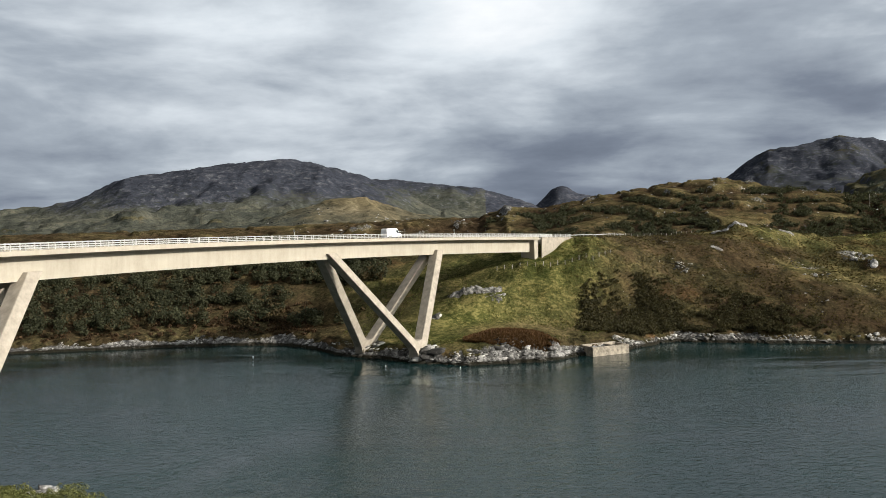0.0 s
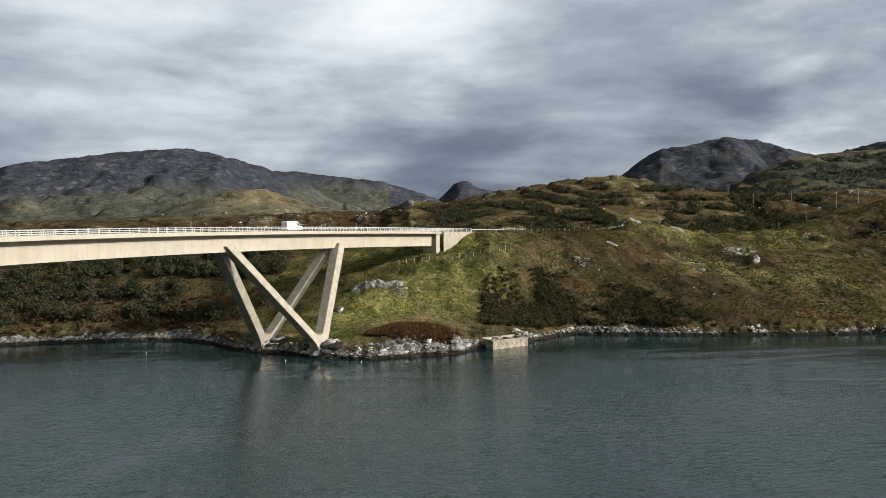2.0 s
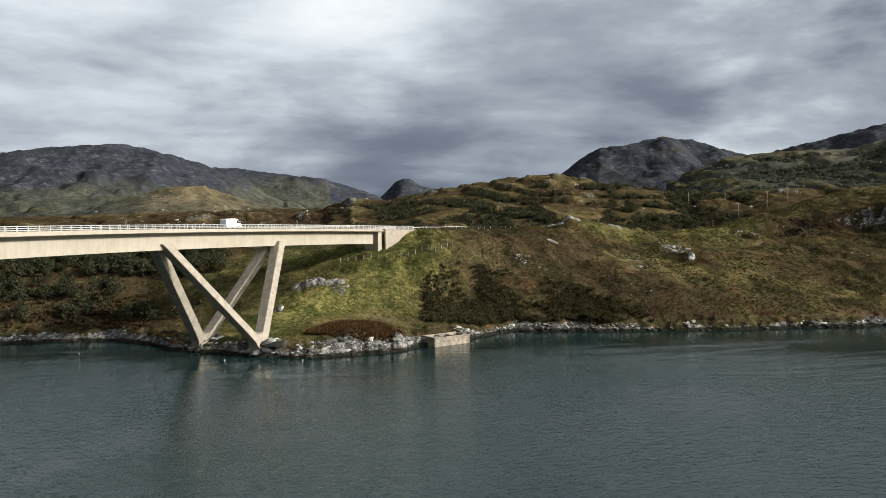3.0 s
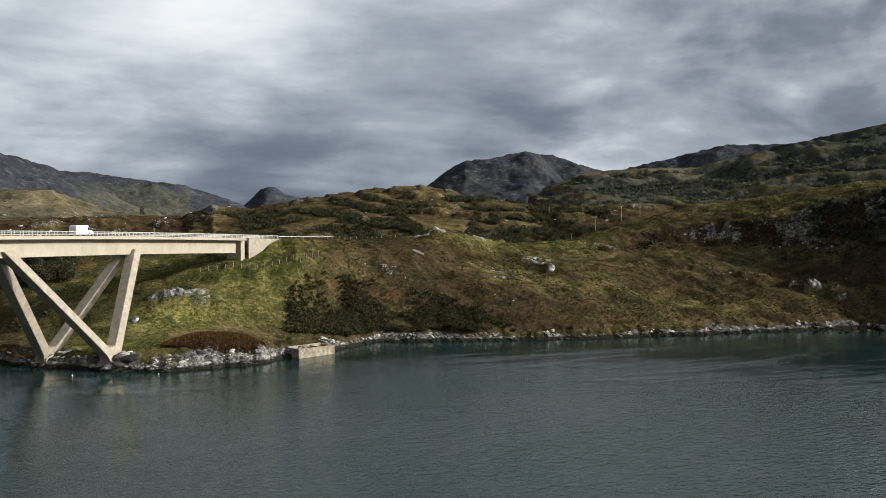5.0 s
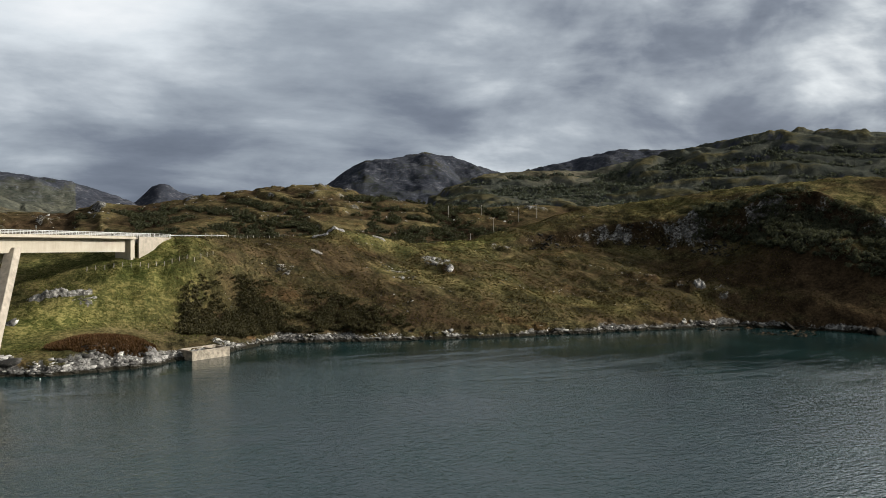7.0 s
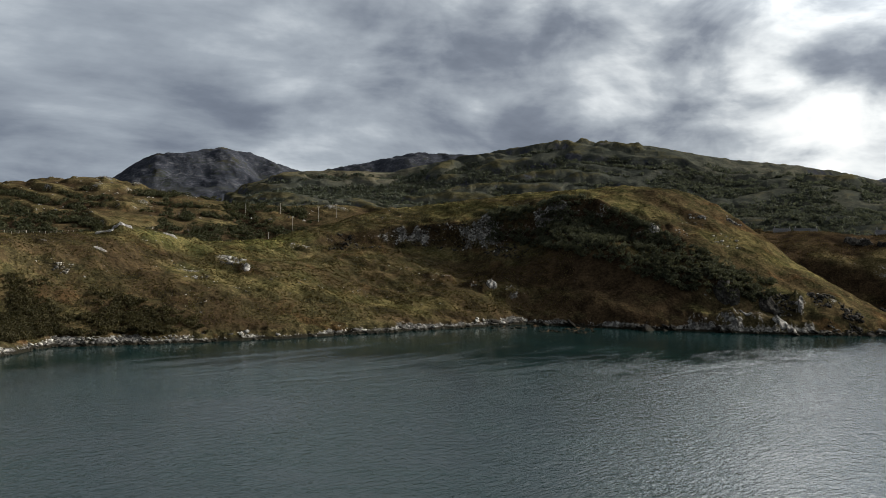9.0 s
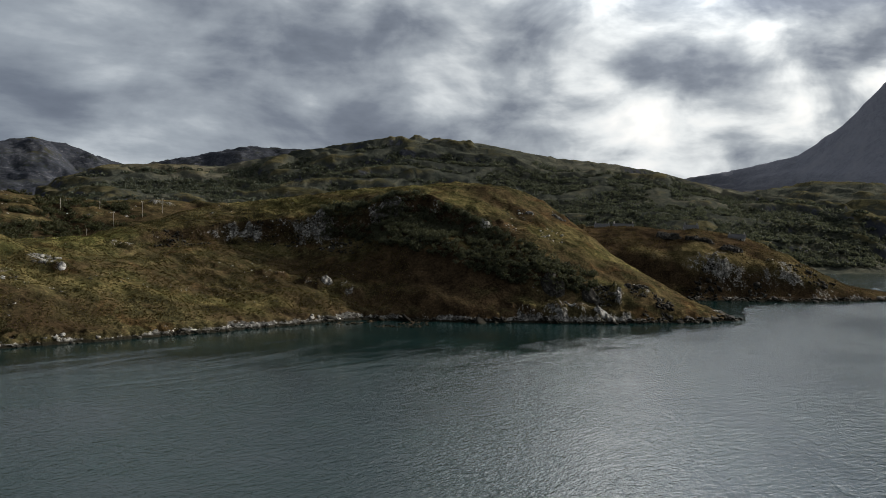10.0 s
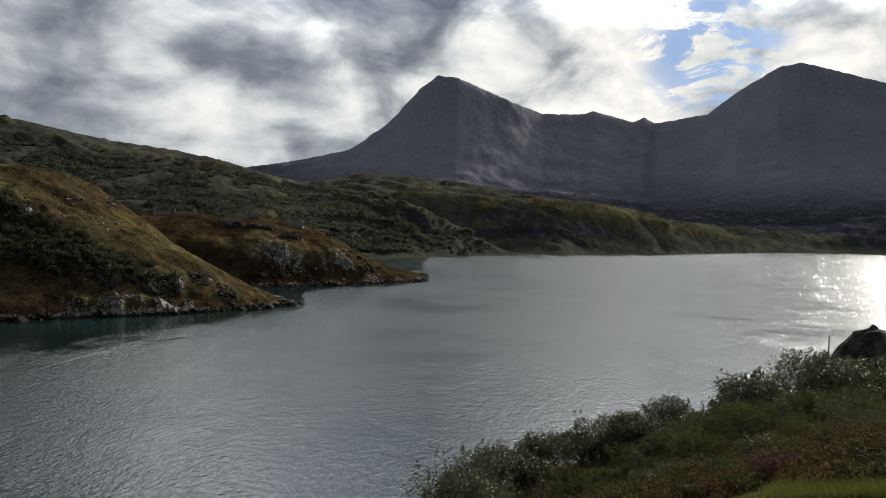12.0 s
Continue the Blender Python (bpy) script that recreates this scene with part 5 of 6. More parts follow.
# ---- stones ----
def build_stones():
    def strand(th, r, x, y, z):
        g = bumps(x, y, 11, 421, 3)
        return (z > -0.5) & (z < 1.25 + 1.7 * g) & (bumps(x, y, 5, 431, 2) > -0.12)
    def slabs(th, r, x, y, z):
        g = bumps(x, y, 16, 427, 3)
        return (z > -0.3) & (z < 1.3 + 2.2 * g) & (bumps(x, y, 9, 433, 2) > -0.05)

    def point(th, r, x, y, z):
        return (z > -0.6) & (z < 2.4 + 1.1 * bumps(x, y, 9, 441, 2)) & (bumps(x, y, 5, 431, 2) > -0.3)

    def wet(th, r, x, y, z):
        return (z > -0.5) & (z < 1.6)
    boulders("shore_stones", scatter(-28, -6, 228, 262, 5000, strand), 0.28, SHORE_ROCK, "pale boulders along the wooded shore", "stones")
    boulders("shore_slabs", scatter(-27, -9, 228, 262, 900, slabs), 0.5, SHORE_ROCK, "broad pale rock shelves along the wooded shore", "rocks", ICO2, 0.5, strike=80)
    boulders("shore_stones", scatter(-9, 12.5, 186, 220, 7000, point), 0.24, SHORE_ROCK, "grey and white rocks round the point", "stones")
    boulders("shore_slabs", scatter(-8, 10.5, 186, 212, 900, point), 0.42, PALE_ROCK, "bedded white and grey rock ledges round the point", "rocks", ICO2, 0.55, strike=82)
    boulders("shore_stones", scatter(12.4, 49, 212, 296, 18000, strand), 0.36, PALE_ROCK, "pale broken rocks along the waterline", "stones")
    boulders("shore_stones", scatter(13, 49, 212, 296, 5000, strand), 0.45, WHITE_ROCK, "bleached boulders above the tide mark", "stones", ICO1, 0.8)
    boulders("shore_slabs", scatter(13, 49, 212, 296, 3600, slabs), 0.42, SHORE_ROCK, "broken pale rock ledges along the waterline", "rocks", ICO2, 0.7, strike=70)
    boulders("shore_stones", scatter(49, 72.4, 280, 346, 8000, wet), 0.6, DARK_ROCK, "wet rocks at the foot of the headland, darkened for shade", "stones")
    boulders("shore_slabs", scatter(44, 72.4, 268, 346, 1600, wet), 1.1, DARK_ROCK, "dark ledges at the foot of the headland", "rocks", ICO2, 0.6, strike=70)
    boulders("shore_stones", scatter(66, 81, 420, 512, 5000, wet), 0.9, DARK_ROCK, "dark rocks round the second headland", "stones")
    def cliff(th, r, x, y, z):
        lo = np.interp(th, [29, 33, 38, 43, 48, 52], [20, 22, 24, 23, 20, 24])
        hi = np.interp(th, [29, 33, 38, 43, 48, 52], [24.5, 28, 33, 35, 40, 44])
        return (z > lo) & (z < hi) & (bumps(x, y, 14, 451, 3) > -0.05)
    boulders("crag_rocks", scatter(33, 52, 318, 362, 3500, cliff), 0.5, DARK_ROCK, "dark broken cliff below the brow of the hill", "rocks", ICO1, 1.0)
    boulders("crag_rocks", scatter(40.5, 45.5, 335, 358, 330, cliff), 0.3, SHORE_ROCK, "pale streaks of rock in the dark cliff", "rocks", ICO1, 2.6)

    def tip(th, r, x, y, z):
        return (z > 0.3) & (z < np.interp(th, [58, 61, 64, 66, 68], [4, 8, 14.5, 15, 6])) & (bumps(x, y, 9, 461, 3) > 0.16)
    boulders("crag_rocks", scatter(60.5, 66.5, 296, 328, 900, tip), 0.32, SHORE_ROCK, "pale broken rocks up the end of the headland", "rocks", ICO1, 1.3)
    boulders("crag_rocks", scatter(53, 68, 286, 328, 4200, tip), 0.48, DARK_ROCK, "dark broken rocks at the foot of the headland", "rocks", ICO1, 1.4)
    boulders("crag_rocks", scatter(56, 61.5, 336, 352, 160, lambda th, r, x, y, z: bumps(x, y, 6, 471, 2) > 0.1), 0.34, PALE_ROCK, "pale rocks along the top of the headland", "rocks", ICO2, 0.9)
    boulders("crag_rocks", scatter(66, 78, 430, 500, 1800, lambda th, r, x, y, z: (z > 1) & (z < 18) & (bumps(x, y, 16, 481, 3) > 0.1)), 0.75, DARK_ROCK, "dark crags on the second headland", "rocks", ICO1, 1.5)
    boulders("crag_rocks", scatter(66, 76, 430, 500, 130, lambda th, r, x, y, z: (z > 2) & (z < 16) & (bumps(x, y, 12, 483, 3) > 0.2)), 0.45, SHORE_ROCK, "grey rock showing through the second headland", "rocks", ICO1, 1.6)
    boulders("hill_stones", scatter(12, 48, 240, 395, 3000, lambda th, r, x, y, z: (z > 6) & (bumps(x, y, 14, 401, 3) > 0.2)), 0.24, WHITE_ROCK, "pale stones lying in the moor grass", "stones", ICO1)
    boulders("hill_stones", scatter(-10, 3, 470, 640, 420, lambda th, r, x, y, z: (z > 20) & (bumps(x, y, 18, 407, 2) > 0.05)), 0.6, PALE_ROCK, "pale rocks on the knolls behind the bridge", "stones", BLOCK)
    boulders("hill_stones", scatter(-12, 1, 1250, 1500, 500, lambda th, r, x, y, z: (z > 40) & (bumps(x, y, 50, 409, 3) > 0.2)), 1.8, SHORE_ROCK, "pale rock bands on the straw-coloured hill", "stones", BLOCK)
    boulders("hill_stones", scatter(3, 33, 500, 640, 420, lambda th, r, x, y, z: z > 34), 0.65, PALE_ROCK, "pale rock knobs on the back ridge", "stones", ICO2)


build_stones()


def rubble(bearing, r, wide, deep, count, size, label, mat=None, tall=0.8, strike=None):
    """A cluster of bare broken stones in the turf, moved as one."""
    side = math.degrees(wide / r) / 2
    c = scatter(bearing - side, bearing + side, r - deep / 2, r + deep / 2, count)
    boulders("loose_rocks", c, size, mat or PALE_ROCK, label, "rocks", ICO2 if size > 0.6 else ICO1, tall, strike=strike)


rubble(3.6, 232.5, 6, 2, 20, 0.3, "low grey rocks in the green slope", SHORE_ROCK, 0.6, 85)
rubble(5.4, 197.5, 15, 5, 90, 0.4, "bleached rock shelf at the end of the point", PALE_ROCK, 0.9, 84)
rubble(1.0, 193.5, 14, 3, 60, 0.36, "bleached rock shelf along the point", PALE_ROCK, 0.7, 84)
rubble(-1.7, 198, 8, 4, 50, 0.65, "white-splashed rocks round the near bridge foot", PALE_ROCK, 0.8, 84)
rubble(-5.6, 210, 9, 4, 60, 0.6, "rocks round the far bridge foot", SHORE_ROCK, 0.8, 84)
rubble(12.6, 216, 8, 4, 150, 0.42, "heap of grey boulders beside the quay", SHORE_ROCK, 0.8)
rubble(-0.6, 226, 2.0, 1.6, 10, 0.6, "small pale rocks near the bridge leg", PALE_ROCK, 1.2)
rubble(26.6, 296, 9, 9, 46, 0.5, "line of pale rocks on the hillside", SHORE_ROCK, 0.8, 60)
rubble(23.6, 281, 9, 7, 20, 0.34, "scattered pale stones among the heather")
rubble(16.2, 262, 5, 4, 26, 0.4, "heap of grey stones high on the slope", SHORE_ROCK, 0.9)
rubble(24.4, 272, 8, 7, 18, 0.42, "white stones scattered down the slope", WHITE_ROCK, 0.9)
rubble(58.0, 357, 8, 4, 16, 0.6, "pale rocks on the sunlit brow of the headland", PALE_ROCK, 1.2)
rubble(60.2, 374, 6, 4, 16, 0.7, "pale rocks on the rim of the headland", PALE_ROCK, 1.3)
rubble(32.6, 283, 2, 2, 5, 0.55, "lone pale stone on the hillside", PALE_ROCK, 1.0)

def crag(bearing, r, wide, deep, tall, label, mat=None, turn=0.0, grain=2.2):
    """Bare bedrock that breaks through the turf: one body of stepped, cracked ledges."""
    a = radians(bearing + turn)
    across, away, mid = np.array([math.cos(a), -math.sin(a)]), np.array([math.sin(a), math.cos(a)]), np.array(polar(bearing, r))
    nu, nv = int(np.clip(wide / 0.24, 16, 64)), int(np.clip(deep / 0.24, 12, 48))
    u, v = np.meshgrid(np.linspace(-1, 1, nu), np.linspace(-1, 1, nv), indexing="ij")
    px = mid[0] + across[0] * u * wide / 2 + away[0] * v * deep / 2
    py = mid[1] + across[1] * u * wide / 2 + away[1] * v * deep / 2
    step = bumps(px, py, grain, 221, 3, True) + 0.6 * bumps(px, py, 0.45 * grain, 223, 2)
    fine = 0.16 * bumps(px, py, 0.7, 227, 2, True)
    edge = 1.0 - (np.abs(u) ** 2.2 + np.abs(v) ** 2.2) + 0.55 * bumps(px, py, 0.35 * min(wide, deep) + 0.6, 229, 3)
    h = tall * (0.55 + 0.45 * np.round(1.7 * step) / 1.7 + fine) * np.clip(3.0 * edge, 0, 1)
    base = sample(GRID_Z, np.degrees(np.arctan2(px, py)), np.hypot(px, py))
    z = base + np.where(edge > 0.02, np.maximum(h, -0.2), -0.5 * tall - 0.4)
    i, j = np.meshgrid(np.arange(nu - 1), np.arange(nv - 1), indexing="ij")
    q = (i * nv + j).ravel()
    return fast_mesh("rock_outcrop", np.stack([px, py, z], -1).reshape(-1, 3), np.stack([q, q + nv, q + nv + 1, q + 1], -1), mat or PALE_ROCK, label, "rock", group="rock outcrops")


crag(2.2, 235.2, 15, 3.0, 1.15, "grey and white rock ledge in the grass below the bridge", SHORE_ROCK)
crag(7.8, 199.6, 3, 3, 1.0, "tall bleached rock at the end of the point", PALE_ROCK)
crag(19.7, 298.8, 7, 2.6, 0.8, "bare white rock slab on the crest of the hill", WHITE_ROCK, -8, 1.4)
crag(18.6, 295.5, 6, 2.2, 0.7, "white slanting slab near the crest", WHITE_ROCK, 14, 1.4)
crag(22.6, 304.2, 5.5, 2.0, 0.6, "white slab on the shoulder of the hill", WHITE_ROCK, 0, 1.4)
crag(18.4, 274, 4, 1.4, 0.4, "flat pale slab on the hillside", WHITE_ROCK, 0, 1.2)
crag(27.6, 287, 2.4, 5.5, 0.45, "white broken rock face on the hillside", WHITE_ROCK, 0, 1.2)
crag(26.2, 299, 3.5, 2.0, 0.4, "low pale ledge on the hillside", PALE_ROCK, 0, 1.4)
crag(44.4, 303, 4, 3, 1.4, "pale broken rock in the crag above the shore", PALE_ROCK, 0, 1.4)
crag(67.6, 478, 14, 7, 2.6, "dark rock wall under the second headland", DARK_ROCK, 0, 3.0)
crag(69.6, 474, 16, 6, 2.4, "dark stepped crag on the second headland", DARK_ROCK, 0, 3.0)
crag(71.6, 470, 12, 5, 2.0, "dark crag at the point of the second headland", DARK_ROCK, 0, 2.6)
crag(60.0, 309, 9, 6, 2.2, "dark broken crag at the foot of the headland", DARK_ROCK, 0, 2.4)
crag(62.6, 311, 8, 5, 1.8, "dark stepped crag at the end of the headland", DARK_ROCK, 0, 2.2)
crag(55.2, 333.5, 5, 3, 3.0, "pale rock at the edge of the wooded crag", PALE_ROCK, 0, 1.4)
crag(61.2, 303, 5, 1.6, 0.7, "bleached ledge under the headland", PALE_ROCK, 0, 1.6)
crag(63.6, 303.5, 9, 3, 1.2, "bleached ledge at the waterline of the headland", PALE_ROCK, 0, 1.6)
crag(64.5, 315, 1.8, 7, 1.3, "pale rock rib up the end of the headland", PALE_ROCK, 0, 1.4)

# brown kelp that floats in the slack water under the headland
weed = scatter(44.5, 51.5, 268, 287, 700, lambda th, r, x, y, z: (z < -0.3) & (bumps(x, y, 6, 491, 2) > 0.15))
weed[:, 2] = 0.0
boulders("floating_kelp", weed, 0.34, LEAF_RUST, "patches of brown kelp floating in slack water", "seaweed", BLOCK, 0.06)

# ---- quay ----
def build_quay():
    a, b = Vector((*polar(10.15, 202), 0)), Vector((*polar(12.6, 208.5), 0))
    run = (b - a).normalized()
    back = Vector((-run.y, run.x, 0))
    if back.dot(a) < 0:
        back = -back
    long, wide, top = (b - a).length, 5.4, 2.25
    quay = thing("quay", "small hollow concrete quay with stained walls", "quay", a)
    turn = Matrix((( run.x, back.x, 0, 0), (run.y, back.y, 0, 0), (0, 0, 1, 0), (0, 0, 0, 1)))
    for name, x0, x1, y0, y1, z0, z1 in (("front_wall", 0, long, 0, 0.5, -1.5, top), ("end_wall", 0, 0.5, 0.5, wide, -1.5, top + 0.05),
                                         ("end_wall", long - 0.5, long, 0.5, wide, -1.5, top - 0.1), ("cross_wall", long * 0.62, long * 0.62 + 0.5, 0.5, wide, -1.5, top - 0.15),
                                         ("back_wall", 0.5, long - 0.5, wide - 0.5, wide, -1.5, top + 0.1), ("floor", 0.5, long - 0.5, 0.5, wide - 0.5, -1.5, 0.9)):
        bm = bmesh.new()
        box(bm, (x1 - x0, y1 - y0, z1 - z0), turn @ Matrix.Translation(((x0 + x1) / 2, (y0 + y1) / 2, (z0 + z1) / 2)))
        bmesh.ops.bevel(bm, geom=bm.edges[:], offset=0.05, segments=1, affect="EDGES")
        part(name, bm, STAINED, quay)


build_quay()


# ---- fences, poles ----
def post_mesh(name, size, mat, lean=0.0):
    bm = bmesh.new()
    vs = box(bm, size, Matrix.Translation((0, 0, size[2] / 2)))
    for v in vs:
        if v.co.z > 0:
            v.co.x *= 0.9
            v.co.y *= 0.9
    me = bpy.data.meshes.new(name)
    bm.to_mesh(me)
    bm.free()
    me.materials.append(mat)
    return me


def build_fence(points, gap, label, size=(0.14, 0.14, 1.25), mat=None, wires=3, wire_r=0.012):
    """Posts and wires along a line of bearings and distances, standing on the land."""
    line = [Vector(polar(b, r)) for b, r in points]
    places = []
    for p, q in zip(line, line[1:]):
        n = max(1, int((q - p).length / gap))
        places += [p.lerp(q, k / n) for k in range(n)]
    places.append(line[-1])
    feet = [Vector((p.x, p.y, ground_at(p.x, p.y) - 0.08)) for p in places]
    fence = thing("fence", label, "fence", feet[0])
    me = post_mesh("post", size, mat or WOOD)
    for f in feet:
        post = new("post", me)
        post.parent = fence
        post.matrix_basis = Matrix.Translation(f - feet[0]) @ pose(0, 0, 0, random.uniform(-4, 4), random.uniform(-4, 4), random.uniform(0, 90))
    bm = bmesh.new()
    for k in range(wires):
        up = Vector((0, 0, size[2] * (0.95 - 0.28 * k)))
        for p, q in zip(feet, feet[1:]):
            side = Vector((-(q - p).y, (q - p).x, 0)).normalized() * wire_r
            rings = [[c + up - feet[0] + o for o in (side, Vector((0, 0, wire_r)), -side, Vector((0, 0, -wire_r)))] for c in (p, q)]
            loft(bm, rings)
    part("wire", bm, BARK, fence, "thin fence wires")
    return fence


build_fence([(3.7, 249), (5.3, 247), (6.9, 246), (8.4, 246), (10.3, 248), (11.5, 254)], 2.0, "weathered post and wire fence across the grass slope", (0.16, 0.16, 1.35))
build_fence([(9.7, 271), (11.0, 273), (12.5, 279), (14.5, 287), (15.5, 292), (16.8, 298)], 2.2, "roadside post fence leading up from the bridge", (0.16, 0.16, 1.2))


def build_guard_rail():
    rail = thing("guard_rail", "pale steel crash barrier where the road leaves the bridge", "barrier", spot(10, 268))
    pts = [Vector((*polar(b, r), 0)) for b, r in ((9.5, 269.5), (10.5, 272), (11.5, 276), (12.4, 280))]
    pts.insert(0, deck_point(S_FAR + 17.5, 0.12, 0.4))
    for p, z in zip(pts, (pts[0].z, 28.5, 28.4, 28.3, 28.2)):
        p.z = max(ground_at(p.x, p.y) + 0.75, z)
    bm = bmesh.new()
    loft(bm, [[p - rail.location + Vector((0, 0, d)) + Vector((o, 0, 0)) for o, d in ((0, -0.09), (-0.06, -0.04), (0, 0), (-0.06, 0.05), (0, 0.09), (0.04, 0))] for p in pts])
    part("beam", bm, RAIL, rail)
    me = post_mesh("post", (0.12, 0.12, 1.3), RAIL)
    for p, q in zip(pts, pts[1:]):
        for k in range(2):
            c = p.lerp(q, k / 2)
            post = new("post", me)
            post.parent = rail
            post.location = c - rail.location - Vector((0, 0, 1.2))


build_guard_rail()


def build_pole(bearing, r, tall, lean=0.0, arms=True):
    foot = spot(bearing, r)
    pole = thing("utility_pole", "grey wooden power line pole on the moor", "utility pole", foot - Vector((0, 0, 0.5)), "power line poles")
    pole.rotation_euler = (0, radians(lean), 0)
    bm = bmesh.new()
    bmesh.ops.create_cone(bm, cap_ends=True, segments=8, radius1=0.20, radius2=0.14, depth=tall + 0.5, matrix=Matrix.Translation((0, 0, (tall + 0.5) / 2)))
    part("shaft", bm, WOOD, pole)
    if arms:
        bm = bmesh.new()
        box(bm, (1.9, 0.14, 0.14), Matrix.Translation((0, 0, tall)))
        part("crossarm", bm, WOOD, pole)
        for x in (-0.85, 0.85):
            bm = bmesh.new()
            bmesh.ops.create_cone(bm, cap_ends=True, segments=6, radius1=0.09, radius2=0.06, depth=0.3, matrix=Matrix.Translation((x, 0, tall + 0.22)))
            part("insulator", bm, WHITE, pole)


for b, r, h, lean in ((27.4, 569, 7.5, 0), (29.7, 567, 7.0, 0), (30.57, 530, 11.5, -3), (32.27, 550, 10.0, 0), (33.5, 560, 9.5, 0), (28.95, 517, 6.5, 0), (25.95, 497, 4.5, 0)):
    build_pole(b, r, h, lean, h > 9)


# ---- van ----
def build_van(s, lane):
    van = thing("panel_van", "white high-roofed panel van driving on the bridge", "van", deck_point(s, lane, 1.1))
    van.rotation_euler = (0, 0, -deck_heading(s))
    wide = 1.0
    # side outline: (along, up); the nose points along +y
    side = [(-2.75, 0.45), (-2.78, 1.1), (-2.72, 2.25), (-2.5, 2.48), (0.9, 2.50), (1.35, 2.36), (2.05, 1.42), (2.65, 1.18), (2.78, 0.95), (2.78, 0.45)]
    bm = bmesh.new()
    rings = []
    for x, k in ((-wide, 0.94), (-wide * 0.97, 1.0), (wide * 0.97, 1.0), (wide, 0.94)):
        rings.append([(x * (1 - 0.10 * max(0, z - 1.3)), y * (0.985 if abs(x) == wide else 1), 0.45 + (z - 0.45) * k) for y, z in side])
    loft(bm, rings)
    body = part("body", bm, WHITE, van)
    for x in (-1, 1):
        bm = bmesh.new()
        loft(bm, [[(x * (wide + o) * (1 - 0.10 * max(0, z - 1.3)), y, z) for y, z in ((0.95, 1.38), (1.92, 1.38), (1.38, 2.1), (0.95, 2.1))] for o in (-0.02, 0.01)])
        part("side_window", bm, GLASS, body, "dark side window")
        bm = bmesh.new()
        box(bm, (0.12, 0.2, 0.28), Matrix.Translation((x * 1.12, 1.75, 1.45)))
        part("mirror", bm, RUBBER, body)
    bm = bmesh.new()
    loft(bm, [[(x, y + o, z + o * 0.7) for x, y, z in ((-0.86, 2.02, 1.46), (0.86, 2.02, 1.46), (0.78, 1.44, 2.26), (-0.78, 1.44, 2.26))] for o in (-0.02, 0.03)])
    part("windscreen", bm, GLASS, body, "dark windscreen")
    for x in (-0.72, 0.72):
        bm = bmesh.new()
        box(bm, (0.34, 0.12, 0.22), Matrix.Translation((x, 2.76, 0.92)))
        part("headlight", bm, GLASS, body)
    bm = bmesh.new()
    box(bm, (1.9, 0.16, 0.3), Matrix.Translation((0, 2.76, 0.55)))
    part("bumper", bm, RUBBER, body)
    for x in (-0.9, 0.9):
        for y in (-1.75, 1.85):
            bm = bmesh.new()
            bmesh.ops.create_cone(bm, cap_ends=True, segments=20, radius1=0.36, radius2=0.36, depth=0.24, matrix=Matrix.Translation((x, y, 0.36)) @ Matrix.Rotation(math.pi / 2, 4, "Y"))
            wheel = part("wheel", bm, RUBBER, van)
            bm = bmesh.new()
            bmesh.ops.create_cone(bm, cap_ends=True, segments=14, radius1=0.2, radius2=0.18, depth=0.05, matrix=Matrix.Translation((x * 1.14, y, 0.36)) @ Matrix.Rotation(math.pi / 2, 4, "Y"))
            part("rim", bm, RAIL, wheel)


build_van(-17.0, 3.6)


# ---- houses ----
def build_house(bearing, r, long, turn, wall_h, label, sink=0.0, wide=6.0):
    foot = spot(bearing, r) - Vector((0, 0, 0.3 + sink))
    house = thing("cottage", label, "house", foot, "cottages beyond the headland")
    house.rotation_euler = (0, 0, radians(turn))
    bm = bmesh.new()
    box(bm, (long, wide, wall_h), Matrix.Translation((0, 0, wall_h / 2)))
    for x in (-long / 2, long / 2):
        tri = [bm.verts.new(p) for p in ((x, -wide / 2, wall_h), (x, wide / 2, wall_h), (x, 0, wall_h + 0.36 * wide))]
        bm.faces.new(tri)
    part("walls", bm, HARL, house, "grey harled walls")
    bm = bmesh.new()
    e = 0.35
    for s in (-1, 1):
        loft(bm, [[(x, s * (wide / 2 + e), wall_h - 0.25 + o), (x, 0, wall_h + 0.36 * wide + 0.05 + o)] for x in (-long / 2 - e, long / 2 + e) for o in (0,)], closed=False, caps=False)
    bmesh.ops.solidify(bm, geom=bm.faces[:], thickness=0.18)
    part("roof", bm, SLATE, house, "grey slate roof")
    for x in (-long / 2 + 0.5, long / 2 - 0.5):
        bm = bmesh.new()
        box(bm, (0.7, 0.9, 1.4), Matrix.Translation((x, 0, wall_h + 0.36 * wide + 0.5)))
        part("chimney", bm, HARL, house)
    for x in (-long / 4, 0, long / 4):
        bm = bmesh.new()
        box(bm, (0.9, 0.08, 1.1), Matrix.Translation((x, -wide / 2 - 0.02, 1.4)))
        part("window", bm, GLASS, house, "dark window")


for b, r, long, turn, sink in ((63.2, 516, 9, -64, 2.0), (64.6, 517, 12, -66, 2.0), (69.0, 512, 8, -60, 1.9), (71.9, 507, 9, -75, 1.9)):
    build_house(b, r, long, turn, 2.4, "low grey cottage with a slate roof behind the headland", sink)
rubble(0.8, 590, 4, 2, 12, 0.5, "pale rocks on the moor behind the bridge")


